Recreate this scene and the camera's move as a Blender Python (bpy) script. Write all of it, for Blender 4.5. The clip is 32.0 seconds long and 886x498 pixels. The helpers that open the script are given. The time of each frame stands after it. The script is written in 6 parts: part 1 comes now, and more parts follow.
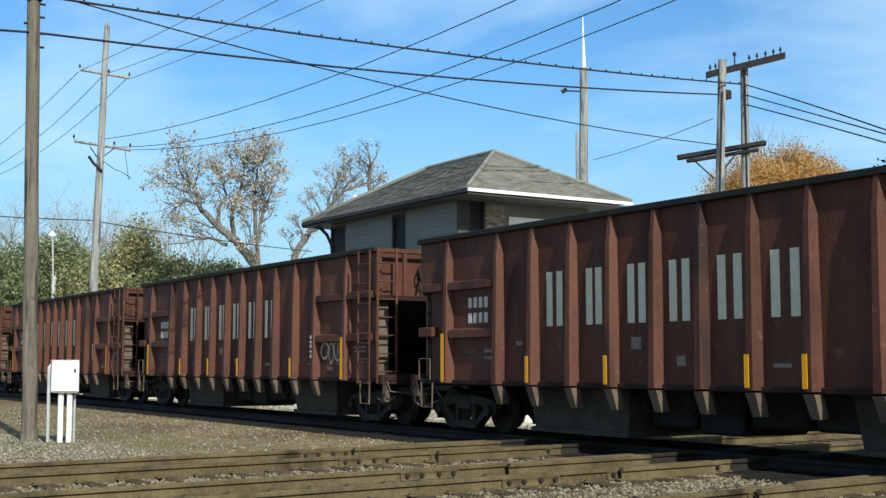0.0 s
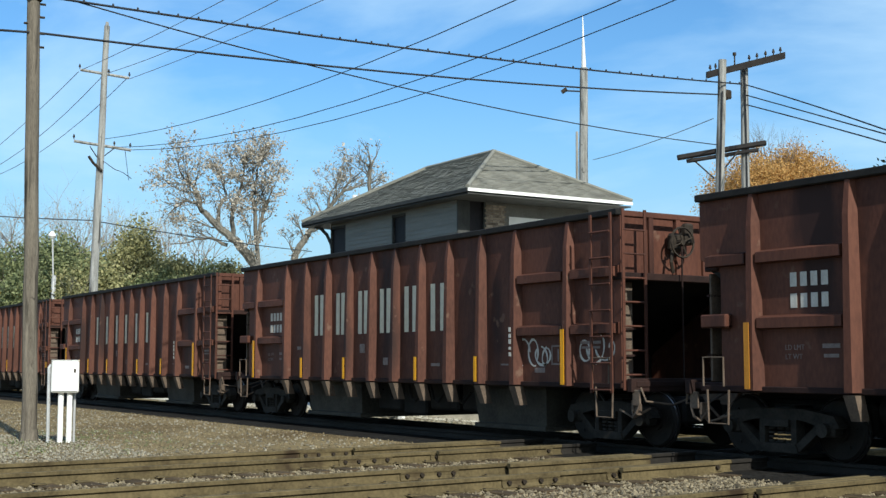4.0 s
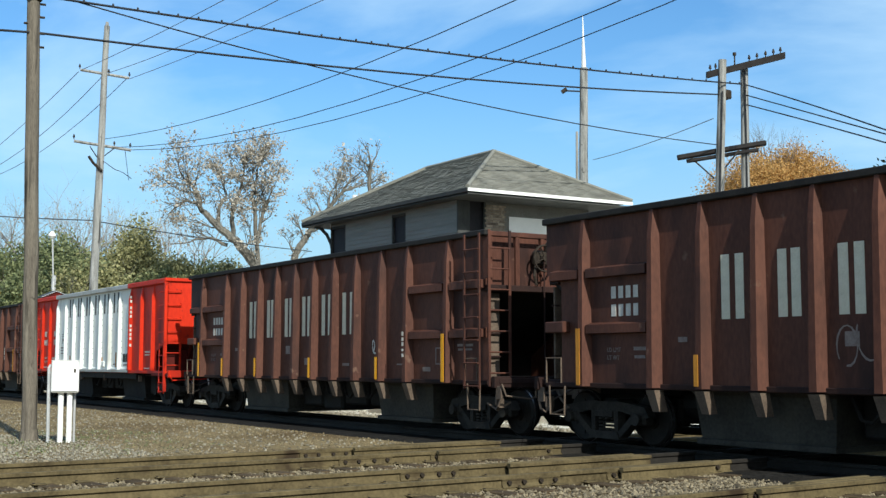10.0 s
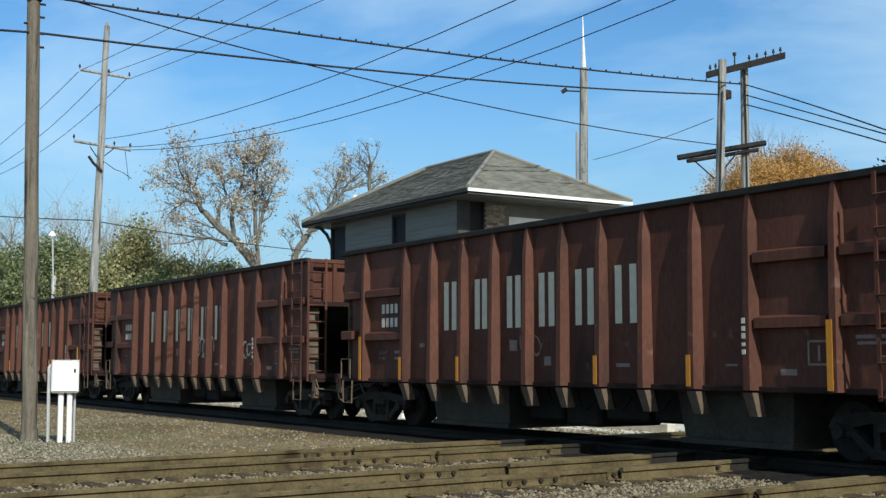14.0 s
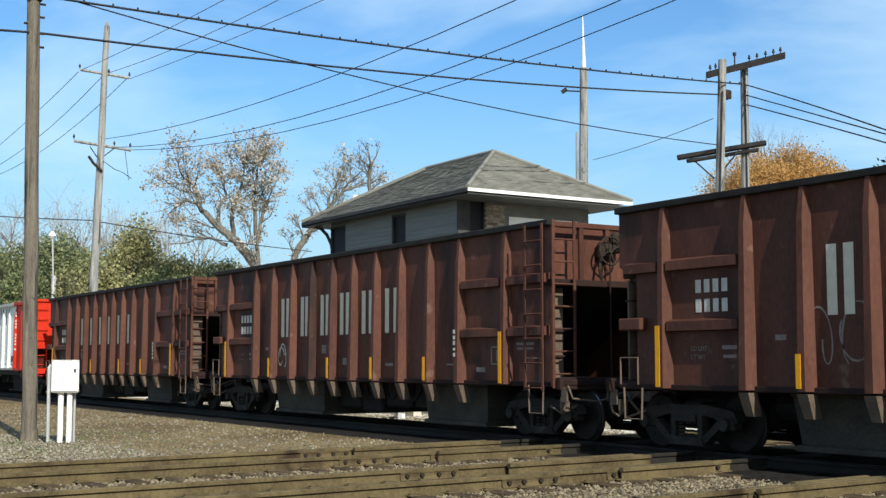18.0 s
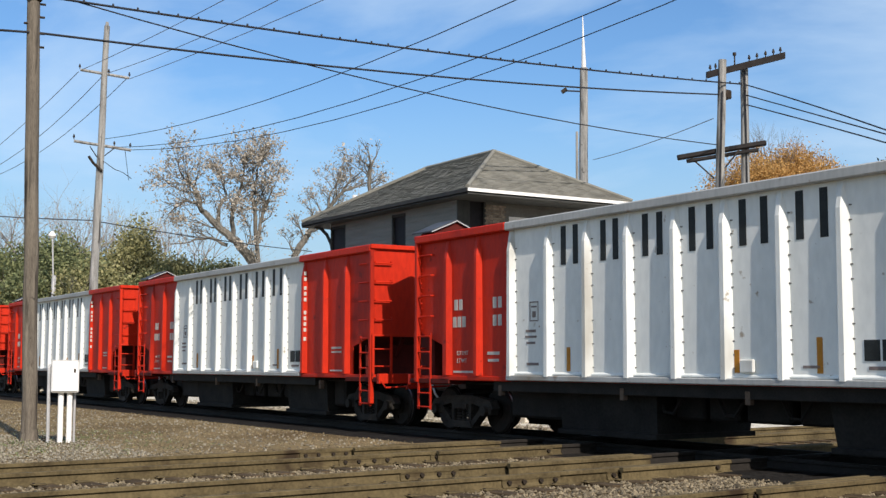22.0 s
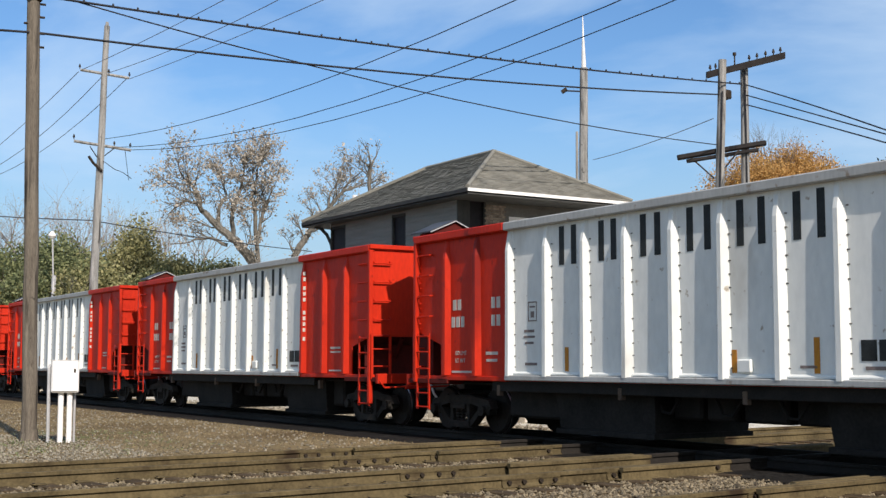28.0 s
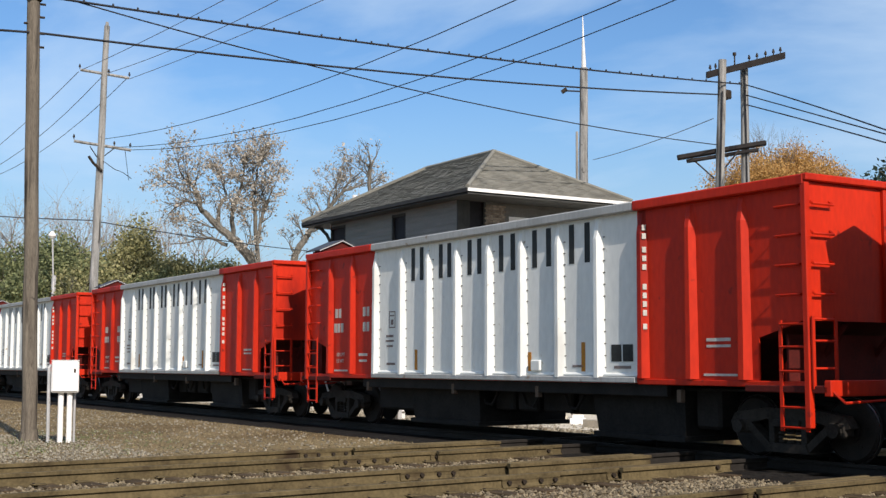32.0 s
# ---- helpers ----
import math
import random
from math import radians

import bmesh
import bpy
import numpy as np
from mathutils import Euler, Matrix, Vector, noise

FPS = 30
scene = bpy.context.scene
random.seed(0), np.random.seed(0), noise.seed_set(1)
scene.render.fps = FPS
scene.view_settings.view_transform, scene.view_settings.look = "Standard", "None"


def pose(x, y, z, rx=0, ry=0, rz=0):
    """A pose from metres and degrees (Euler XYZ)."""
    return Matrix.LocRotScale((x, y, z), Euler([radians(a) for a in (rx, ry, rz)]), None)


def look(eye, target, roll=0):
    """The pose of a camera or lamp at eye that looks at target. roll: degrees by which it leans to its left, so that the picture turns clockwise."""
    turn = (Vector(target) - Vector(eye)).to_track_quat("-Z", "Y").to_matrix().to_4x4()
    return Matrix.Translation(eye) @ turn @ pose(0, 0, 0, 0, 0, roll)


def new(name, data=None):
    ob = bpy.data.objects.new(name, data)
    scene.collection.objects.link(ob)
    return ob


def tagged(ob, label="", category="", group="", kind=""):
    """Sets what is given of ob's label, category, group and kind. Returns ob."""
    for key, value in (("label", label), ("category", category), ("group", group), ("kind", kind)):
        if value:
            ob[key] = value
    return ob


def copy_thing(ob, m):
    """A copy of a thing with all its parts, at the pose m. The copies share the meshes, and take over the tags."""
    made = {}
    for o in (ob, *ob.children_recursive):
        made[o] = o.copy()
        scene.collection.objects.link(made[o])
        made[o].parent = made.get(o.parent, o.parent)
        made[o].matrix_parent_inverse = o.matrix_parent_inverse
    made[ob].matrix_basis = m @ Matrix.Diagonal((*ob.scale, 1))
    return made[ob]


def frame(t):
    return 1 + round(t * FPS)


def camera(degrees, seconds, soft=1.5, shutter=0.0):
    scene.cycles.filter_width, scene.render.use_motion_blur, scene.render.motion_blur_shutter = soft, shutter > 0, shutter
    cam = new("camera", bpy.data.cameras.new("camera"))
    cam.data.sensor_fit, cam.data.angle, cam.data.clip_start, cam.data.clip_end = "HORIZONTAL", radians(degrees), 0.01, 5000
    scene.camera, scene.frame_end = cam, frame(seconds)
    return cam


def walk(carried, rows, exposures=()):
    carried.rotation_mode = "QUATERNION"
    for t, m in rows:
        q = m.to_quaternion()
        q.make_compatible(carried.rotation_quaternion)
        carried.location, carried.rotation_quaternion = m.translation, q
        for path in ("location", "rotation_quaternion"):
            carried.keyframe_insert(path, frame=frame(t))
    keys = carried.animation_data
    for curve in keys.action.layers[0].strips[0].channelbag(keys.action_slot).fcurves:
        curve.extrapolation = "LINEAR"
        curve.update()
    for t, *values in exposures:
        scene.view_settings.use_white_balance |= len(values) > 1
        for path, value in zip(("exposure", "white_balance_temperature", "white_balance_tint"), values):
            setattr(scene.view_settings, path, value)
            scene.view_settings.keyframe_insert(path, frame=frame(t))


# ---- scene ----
FLY = (-0.84048, 0.53415, 0.09098)
EYE = (0.0, 0.0, 1.4)
cam = camera(39.2, 32.0, soft=1.4, shutter=0.0)
AIM = look(EYE, tuple(e + 50 * d for e, d in zip(EYE, FLY)))
walk(cam, [(0.0, AIM), (32.0, AIM)], exposures=[(0.0, 0.27, 6230, 4), (12.2, 0.27, 6230, 4), (12.7, 0.07, 6230, 4), (14.1, 0.07, 6230, 4), (15.5, 0.21, 6350, 6), (17.0, 0.32, 6460, 7), (20.6, 0.32, 6460, 7), (22.4, 0.10, 6720, 16), (32.0, 0.10, 6720, 16)])

# ---------------------------------------------------------------- light
SUN_WAY = Vector((1.0, -0.17, 0.70)).normalized()
world = bpy.data.worlds.new("world")
scene.world = world
world.use_nodes = True
wt = world.node_tree
wt.nodes.clear()
w_out = wt.nodes.new("ShaderNodeOutputWorld")
w_bg = wt.nodes.new("ShaderNodeBackground")
w_sky = wt.nodes.new("ShaderNodeTexSky")
w_sky.sky_type = "NISHITA"
w_sky.sun_disc = False
w_sky.sun_elevation = math.asin(SUN_WAY.z)
w_sky.sun_rotation = math.atan2(SUN_WAY.x, SUN_WAY.y)
w_sky.air_density, w_sky.dust_density, w_sky.ozone_density = 1.2, 0.5, 2.5
# thin high cloud, drawn out along one way
w_co = wt.nodes.new("ShaderNodeTexCoord")
w_map = wt.nodes.new("ShaderNodeMapping")
w_map.inputs["Rotation"].default_value = (0.25, 0.1, 0.5)
w_map.inputs["Scale"].default_value = (1.6, 2.4, 7.0)
w_noise = wt.nodes.new("ShaderNodeTexNoise")
w_noise.inputs["Scale"].default_value = 1.7
w_noise.inputs["Detail"].default_value = 7.0
w_noise.inputs["Roughness"].default_value = 0.55
w_noise.inputs["Distortion"].default_value = 0.5
w_ramp = wt.nodes.new("ShaderNodeValToRGB")
w_ramp.color_ramp.elements[0].position, w_ramp.color_ramp.elements[1].position = 0.43, 0.74
w_ramp.color_ramp.elements[0].color = (0, 0, 0, 1)
w_ramp.color_ramp.elements[1].color = (0.62, 0.62, 0.62, 1)
w_mix = wt.nodes.new("ShaderNodeMixRGB")
w_mix.inputs[2].default_value = (5.5, 7.3, 9.0, 1)
w_tint = wt.nodes.new("ShaderNodeMixRGB")
w_tint.blend_type = "MULTIPLY"
w_tint.inputs[0].default_value = 1.0
w_tint.inputs[2].default_value = (0.60, 0.90, 1.18, 1)
# the sky is paler towards the sun and a deeper blue opposite to it
w_dot = wt.nodes.new("ShaderNodeVectorMath")
w_dot.operation = "DOT_PRODUCT"
w_dot.inputs[1].default_value = (-SUN_WAY.x, -SUN_WAY.y, 0.35)
w_deep = wt.nodes.new("ShaderNodeMapRange")
w_deep.interpolation_type = "SMOOTHSTEP"
w_deep.inputs["From Min"].default_value, w_deep.inputs["From Max"].default_value = -0.25, 0.6
w_hue = wt.nodes.new("ShaderNodeMixRGB")
w_hue.inputs[1].default_value = (1.05, 0.97, 0.88, 1)
w_hue.inputs[2].default_value = (0.60, 0.90, 1.18, 1)
wt.links.new(w_co.outputs["Generated"], w_dot.inputs[0])
wt.links.new(w_dot.outputs["Value"], w_deep.inputs["Value"])
wt.links.new(w_deep.outputs[0], w_hue.inputs[0])
wt.links.new(w_hue.outputs[0], w_tint.inputs[2])
wt.links.new(w_co.outputs["Generated"], w_map.inputs["Vector"])
wt.links.new(w_map.outputs[0], w_noise.inputs["Vector"])
wt.links.new(w_noise.outputs[0], w_ramp.inputs[0])
wt.links.new(w_sky.outputs[0], w_tint.inputs[1])
# pale haze low over the horizon
w_sep = wt.nodes.new("ShaderNodeSeparateXYZ")
w_low = wt.nodes.new("ShaderNodeMapRange")
w_low.interpolation_type = "SMOOTHSTEP"
w_low.inputs["From Min"].default_value, w_low.inputs["From Max"].default_value = 0.24, 0.02
w_low.inputs["To Max"].default_value = 0.85
w_haze = wt.nodes.new("ShaderNodeMixRGB")
w_haze.inputs[2].default_value = (3.7, 5.4, 6.8, 1)
wt.links.new(w_co.outputs["Generated"], w_sep.inputs[0])
wt.links.new(w_sep.outputs["Z"], w_low.inputs["Value"])
wt.links.new(w_low.outputs[0], w_haze.inputs[0])
wt.links.new(w_tint.outputs[0], w_haze.inputs[1])
wt.links.new(w_haze.outputs[0], w_mix.inputs[1])
wt.links.new(w_ramp.outputs[0], w_mix.inputs[0])
wt.links.new(w_mix.outputs[0], w_bg.inputs[0])
w_bg.inputs[1].default_value = 0.105
wt.links.new(w_bg.outputs[0], w_out.inputs[0])

sun = new("sun", bpy.data.lights.new("sun", "SUN"))
sun.data.energy, sun.data.angle, sun.data.color = 4.6, radians(0.55), (1.0, 0.94, 0.84)
sun.matrix_world = look(tuple(SUN_WAY * 60), (0, 0, 0))


# ---------------------------------------------------------------- materials
def material(name, low, high, rough=0.7, metal=0.0, scale=3.0, fine=40.0, bump=0.25, streak=(1, 1, 1), stain=None, stain_at=0.62, space="Object", each=0.0, spot=None):
    """Two tones mixed by a coarse and a fine noise, with relief, stains of their own colour, and a slight shift per piece."""
    m = bpy.data.materials.new(name)
    m.use_nodes = True
    t = m.node_tree
    b = t.nodes["Principled BSDF"]
    co = t.nodes.new("ShaderNodeTexCoord")
    mp = t.nodes.new("ShaderNodeMapping")
    mp.inputs["Scale"].default_value = streak
    place = co.outputs[space]
    if each:
        info = t.nodes.new("ShaderNodeObjectInfo")
        far = t.nodes.new("ShaderNodeMath")
        far.operation = "MULTIPLY"
        far.inputs[1].default_value = 53.0
        t.links.new(info.outputs["Random"], far.inputs[0])
        slide = t.nodes.new("ShaderNodeVectorMath")
        slide.operation = "ADD"
        t.links.new(place, slide.inputs[0])
        t.links.new(far.outputs[0], slide.inputs[1])
        place = slide.outputs[0]
    t.links.new(place, mp.inputs[0])
    n1 = t.nodes.new("ShaderNodeTexNoise")
    n1.inputs["Scale"].default_value, n1.inputs["Detail"].default_value = scale, 5
    n2 = t.nodes.new("ShaderNodeTexNoise")
    n2.inputs["Scale"].default_value, n2.inputs["Detail"].default_value = fine, 3
    for n in (n1, n2):
        t.links.new(mp.outputs[0], n.inputs["Vector"])
    add = t.nodes.new("ShaderNodeMath")
    add.operation = "MULTIPLY_ADD"
    add.inputs[1].default_value = 0.45
    t.links.new(n2.outputs[0], add.inputs[0])
    half = t.nodes.new("ShaderNodeMath")
    half.operation = "MULTIPLY"
    half.inputs[1].default_value = 0.62
    t.links.new(n1.outputs[0], half.inputs[0])
    t.links.new(half.outputs[0], add.inputs[2])
    ramp = t.nodes.new("ShaderNodeValToRGB")
    ramp.color_ramp.elements[0].position, ramp.color_ramp.elements[1].position = 0.36, 0.68
    ramp.color_ramp.elements[0].color, ramp.color_ramp.elements[1].color = (*low, 1), (*high, 1)
    t.links.new(add.outputs[0], ramp.inputs[0])
    colour = ramp.outputs[0]
    if stain:
        n3 = t.nodes.new("ShaderNodeTexNoise")
        n3.inputs["Scale"].default_value, n3.inputs["Detail"].default_value = scale * 0.7, 6
        t.links.new(mp.outputs[0], n3.inputs["Vector"])
        r3 = t.nodes.new("ShaderNodeValToRGB")
        r3.color_ramp.elements[0].position, r3.color_ramp.elements[1].position = stain_at, stain_at + 0.12
        t.links.new(n3.outputs[0], r3.inputs[0])
        mx = t.nodes.new("ShaderNodeMixRGB")
        mx.inputs[2].default_value = (*stain, 1)
        t.links.new(r3.outputs[0], mx.inputs[0])
        t.links.new(colour, mx.inputs[1])
        colour = mx.outputs[0]
    if spot:
        n4 = t.nodes.new("ShaderNodeTexNoise")
        n4.inputs["Scale"].default_value, n4.inputs["Detail"].default_value = spot[1], 4
        t.links.new(place, n4.inputs["Vector"])
        r4 = t.nodes.new("ShaderNodeValToRGB")
        r4.color_ramp.elements[0].position, r4.color_ramp.elements[1].position = spot[2], spot[2] + 0.07
        r4.color_ramp.elements[1].color = (0.8, 0.8, 0.8, 1)
        t.links.new(n4.outputs[0], r4.inputs[0])
        m4 = t.nodes.new("ShaderNodeMixRGB")
        m4.inputs[2].default_value = (*spot[0], 1)
        t.links.new(r4.outputs[0], m4.inputs[0])
        t.links.new(colour, m4.inputs[1])
        colour = m4.outputs[0]
    if each:
        hs = t.nodes.new("ShaderNodeHueSaturation")
        ma = t.nodes.new("ShaderNodeMath")
        ma.operation = "MULTIPLY_ADD"
        ma.inputs[1].default_value, ma.inputs[2].default_value = each, 1 - each / 2
        t.links.new(info.outputs["Random"], ma.inputs[0])
        t.links.new(ma.outputs[0], hs.inputs["Value"])
        t.links.new(colour, hs.inputs["Color"])
        colour = hs.outputs[0]
    t.links.new(colour, b.inputs["Base Color"])
    b.inputs["Roughness"].default_value, b.inputs["Metallic"].default_value = rough, metal
    b.inputs["Specular IOR Level"].default_value = 0.22
    if bump:
        bp = t.nodes.new("ShaderNodeBump")
        bp.inputs["Strength"].default_value, bp.inputs["Distance"].default_value = bump, 0.02
        t.links.new(add.outputs[0], bp.inputs["Height"])
        t.links.new(bp.outputs[0], b.inputs["Normal"])
    return m


def leafy(name, low, high):
    """Leaves with a tone per leaf, letting a little light through."""
    m = bpy.data.materials.new(name)
    m.use_nodes = True
    t = m.node_tree
    b = t.nodes["Principled BSDF"]
    geo = t.nodes.new("ShaderNodeNewGeometry")
    ramp = t.nodes.new("ShaderNodeValToRGB")
    ramp.color_ramp.elements[0].color, ramp.color_ramp.elements[1].color = (*low, 1), (*high, 1)
    t.links.new(geo.outputs["Random Per Island"], ramp.inputs[0])
    t.links.new(ramp.outputs[0], b.inputs["Base Color"])
    b.inputs["Roughness"].default_value = 0.65
    tr = t.nodes.new("ShaderNodeBsdfTranslucent")
    t.links.new(ramp.outputs[0], tr.inputs[0])
    mx = t.nodes.new("ShaderNodeMixShader")
    mx.inputs[0].default_value = 0.3
    t.links.new(b.outputs[0], mx.inputs[1])
    t.links.new(tr.outputs[0], mx.inputs[2])
    t.links.new(mx.outputs[0], t.nodes["Material Output"].inputs[0])
    return m


BROWN = material("brown_paint", (0.056, 0.0212, 0.0142), (0.112, 0.0440, 0.0285), 0.66, 0, 1.2, 22, 0.12, (1, 1, 0.35), (0.030, 0.0135, 0.0110), 0.55, each=0.16, spot=((0.15, 0.088, 0.062), 3.0, 0.67))
# brown paint with the shade of sills and car ends put into the colour
BROWN_DARK = material("shade_dark_brown", (0.012, 0.0065, 0.006), (0.032, 0.015, 0.012), 0.8, 0, 2, 25, 0.2, each=0.15)
STEEL_TAN = material("dusty_steel", (0.075, 0.055, 0.042), (0.155, 0.115, 0.085), 0.75, 0, 3, 30, 0.2, each=0.15)
RED = material("red_paint", (0.415, 0.0155, 0.0035), (0.58, 0.026, 0.005), 0.55, 0, 1.0, 14, 0.06, (1, 1, 0.35), (0.23, 0.010, 0.004), 0.58, each=0.08, spot=((0.14, 0.010, 0.006), 3.5, 0.66))
SILVER = material("silver_white_paint", (0.69, 0.72, 0.695), (0.83, 0.855, 0.82), 0.5, 0, 0.8, 9, 0.02, (1, 1, 0.45), (0.47, 0.46, 0.41), 0.62, each=0.05, spot=((0.30, 0.24, 0.16), 5.5, 0.69))
SILVER_DULL = material("dull_silver_paint", (0.33, 0.345, 0.34), (0.46, 0.475, 0.465), 0.55, 0, 1.1, 16, 0.08, (1, 1, 0.25), (0.30, 0.28, 0.24), 0.6, each=0.05, spot=((0.22, 0.17, 0.12), 4.0, 0.64))
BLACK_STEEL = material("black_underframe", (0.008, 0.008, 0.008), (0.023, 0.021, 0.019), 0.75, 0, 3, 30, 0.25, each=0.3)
TRUCK_STEEL = material("dusty_truck_steel", (0.010, 0.009, 0.0075), (0.038, 0.033, 0.027), 0.8, 0, 4, 24, 0.3, each=0.3)
BAY_STEEL = material("grey_bay_steel", (0.025, 0.023, 0.019), (0.060, 0.055, 0.044), 0.75, 0, 2, 20, 0.25, each=0.2)
BAY_BLACK = material("black_bay_steel", (0.008, 0.008, 0.008), (0.024, 0.023, 0.021), 0.85, 0, 2, 20, 0.25, each=0.2)
WHEEL_STEEL = material("wheel_steel", (0.007, 0.006, 0.005), (0.02, 0.016, 0.013), 0.65, 0.1, 6, 50, 0.15)
TREAD = material("polished_tread", (0.35, 0.35, 0.36), (0.55, 0.55, 0.56), 0.3, 0.9, 6, 50, 0.05)
YELLOW = material("yellow_reflector", (0.66, 0.29, 0.006), (0.78, 0.37, 0.01), 0.45, 0, 4, 40, 0.03)
# Red darkened for the shade under car ends; serves the dark red housing too.
DARK_RED = material("dark_red_and_shade", (0.055, 0.007, 0.0055), (0.115, 0.0125, 0.0085), 0.8, 0, 2, 25, 0.2)
RIVET = material("weathered_rivet", (0.10, 0.10, 0.095), (0.20, 0.20, 0.19), 0.7, 0, 6, 40, 0.0)
OCHRE = material("faded_orange_reflector", (0.42, 0.17, 0.02), (0.55, 0.24, 0.03), 0.6, 0, 4, 40, 0.03)
LETTER_SILVER = material("aged_silver_letter", (0.52, 0.49, 0.385), (0.68, 0.645, 0.52), 0.6, 0, 5, 60, 0.05)
LETTER_BLACK = material("black_letter", (0.010, 0.012, 0.012), (0.03, 0.035, 0.035), 0.55, 0, 5, 60, 0.05)
MARK_WHITE = material("white_marking", (0.42, 0.40, 0.36), (0.62, 0.60, 0.55), 0.6, 0, 8, 60, 0.0)
MARK_GREY = material("worn_grey_marking", (0.16, 0.12, 0.11), (0.26, 0.22, 0.2), 0.7, 0, 8, 60, 0.0)
RAIL_SIDE = material("rusty_rail", (0.054, 0.041, 0.020), (0.148, 0.115, 0.058), 0.85, 0, 1.9, 22, 0.35, stain=(0.034, 0.022, 0.012), stain_at=0.58)
RAIL_DARK = material("dark_rail", (0.012, 0.011, 0.010), (0.030, 0.026, 0.022), 0.8, 0.0, 3, 30, 0.2)
TIMBER = material("weathered_tie", (0.030, 0.021, 0.012), (0.105, 0.074, 0.042), 0.92, 0, 2, 20, 0.6, (1, 6, 6), each=0.4)
BOLT = material("greasy_bolt", (0.015, 0.012, 0.01), (0.05, 0.038, 0.028), 0.7, 0.2, 8, 60, 0.1)
POLE_WOOD = material("weathered_pole", (0.076, 0.065, 0.052), (0.215, 0.188, 0.150), 0.9, 0, 1.2, 14, 0.7, (7, 7, 0.6), (0.032, 0.029, 0.025), 0.53, spot=((0.035, 0.03, 0.026), 6.0, 0.66))
PALE_POLE = material("pale_grey_pole", (0.150, 0.149, 0.141), (0.37, 0.37, 0.355), 0.85, 0, 1.2, 14, 0.5, (7, 7, 0.6), (0.065, 0.063, 0.059), 0.54, spot=((0.06, 0.057, 0.052), 6.0, 0.66))
ARM_WOOD = material("dark_crossarm", (0.010, 0.009, 0.010), (0.028, 0.025, 0.024), 0.85, 0, 3, 20, 0.4)
WIRE = material("black_wire", (0.012, 0.013, 0.016), (0.03, 0.032, 0.038), 0.6, 0, 6, 40, 0.0)
PALE_WIRE = material("oxidised_wire", (0.10, 0.115, 0.14), (0.16, 0.18, 0.21), 0.5, 0.3, 6, 40, 0.0)
BOX_WHITE = material("white_cabinet_paint", (0.78, 0.78, 0.76), (0.86, 0.86, 0.84), 0.45, 0, 3, 30, 0.04)
GALV = material("galvanised_steel", (0.42, 0.43, 0.43), (0.6, 0.6, 0.6), 0.5, 0.4, 5, 40, 0.1)
SPIRE = material("bright_metal_tip", (0.6, 0.6, 0.58), (0.78, 0.78, 0.75), 0.45, 0.2, 4, 30, 0.1)
STONE_WHITE = material("pale_concrete", (0.43, 0.40, 0.33), (0.64, 0.60, 0.51), 0.9, 0, 4, 30, 0.3)
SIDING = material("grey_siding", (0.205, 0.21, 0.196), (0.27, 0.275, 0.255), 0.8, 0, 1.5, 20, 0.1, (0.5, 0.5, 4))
# light siding lowered in tone, the eave's shade included in the colour
SHADED_SIDING = material("eave_shaded_siding", (0.13, 0.127, 0.114), (0.20, 0.195, 0.178), 0.8, 0, 1.5, 20, 0.1)
BRICK = material("tan_brick", (0.13, 0.095, 0.072), (0.40, 0.34, 0.27), 0.9, 0, 3, 14, 0.4, each=0.7)
BOARD = material("dark_window_board", (0.008, 0.008, 0.010), (0.02, 0.018, 0.022), 0.6, 0, 2, 20, 0.1)
TRIM_WHITE = material("white_trim", (0.76, 0.76, 0.74), (0.84, 0.84, 0.82), 0.55, 0, 3, 30, 0.05)
TRIM_DARK = material("grey_trim", (0.035, 0.037, 0.036), (0.065, 0.067, 0.064), 0.7, 0, 3, 30, 0.05)
PANEL_GREY = material("grey_roof_panel", (0.045, 0.050, 0.057), (0.085, 0.091, 0.10), 0.55, 0.1, 3, 30, 0.05)
BARK = material("grey_bark", (0.066, 0.061, 0.052), (0.20, 0.187, 0.16), 0.95, 0, 3, 22, 0.5, (2, 2, 0.6))
TWIG = material("pale_twig_bark", (0.20, 0.18, 0.16), (0.36, 0.33, 0.30), 0.95, 0, 3, 22, 0.0)
LEAF_DRY = leafy("dry_leaves", (0.24, 0.21, 0.165), (0.58, 0.53, 0.45))
LEAF_GOLD = leafy("golden_leaves", (0.34, 0.185, 0.055), (0.66, 0.41, 0.14))
LEAF_GREEN = leafy("olive_green_leaves", (0.050, 0.076, 0.032), (0.30, 0.33, 0.15))
LEAF_OLIVE = leafy("fading_leaves", (0.105, 0.115, 0.045), (0.47, 0.44, 0.21))
LEAF_FIR = leafy("dark_needles", (0.012, 0.03, 0.02), (0.035, 0.06, 0.04))
LEAF_YELLOW = leafy("yellow_leaves", (0.40, 0.28, 0.03), (0.62, 0.45, 0.08))


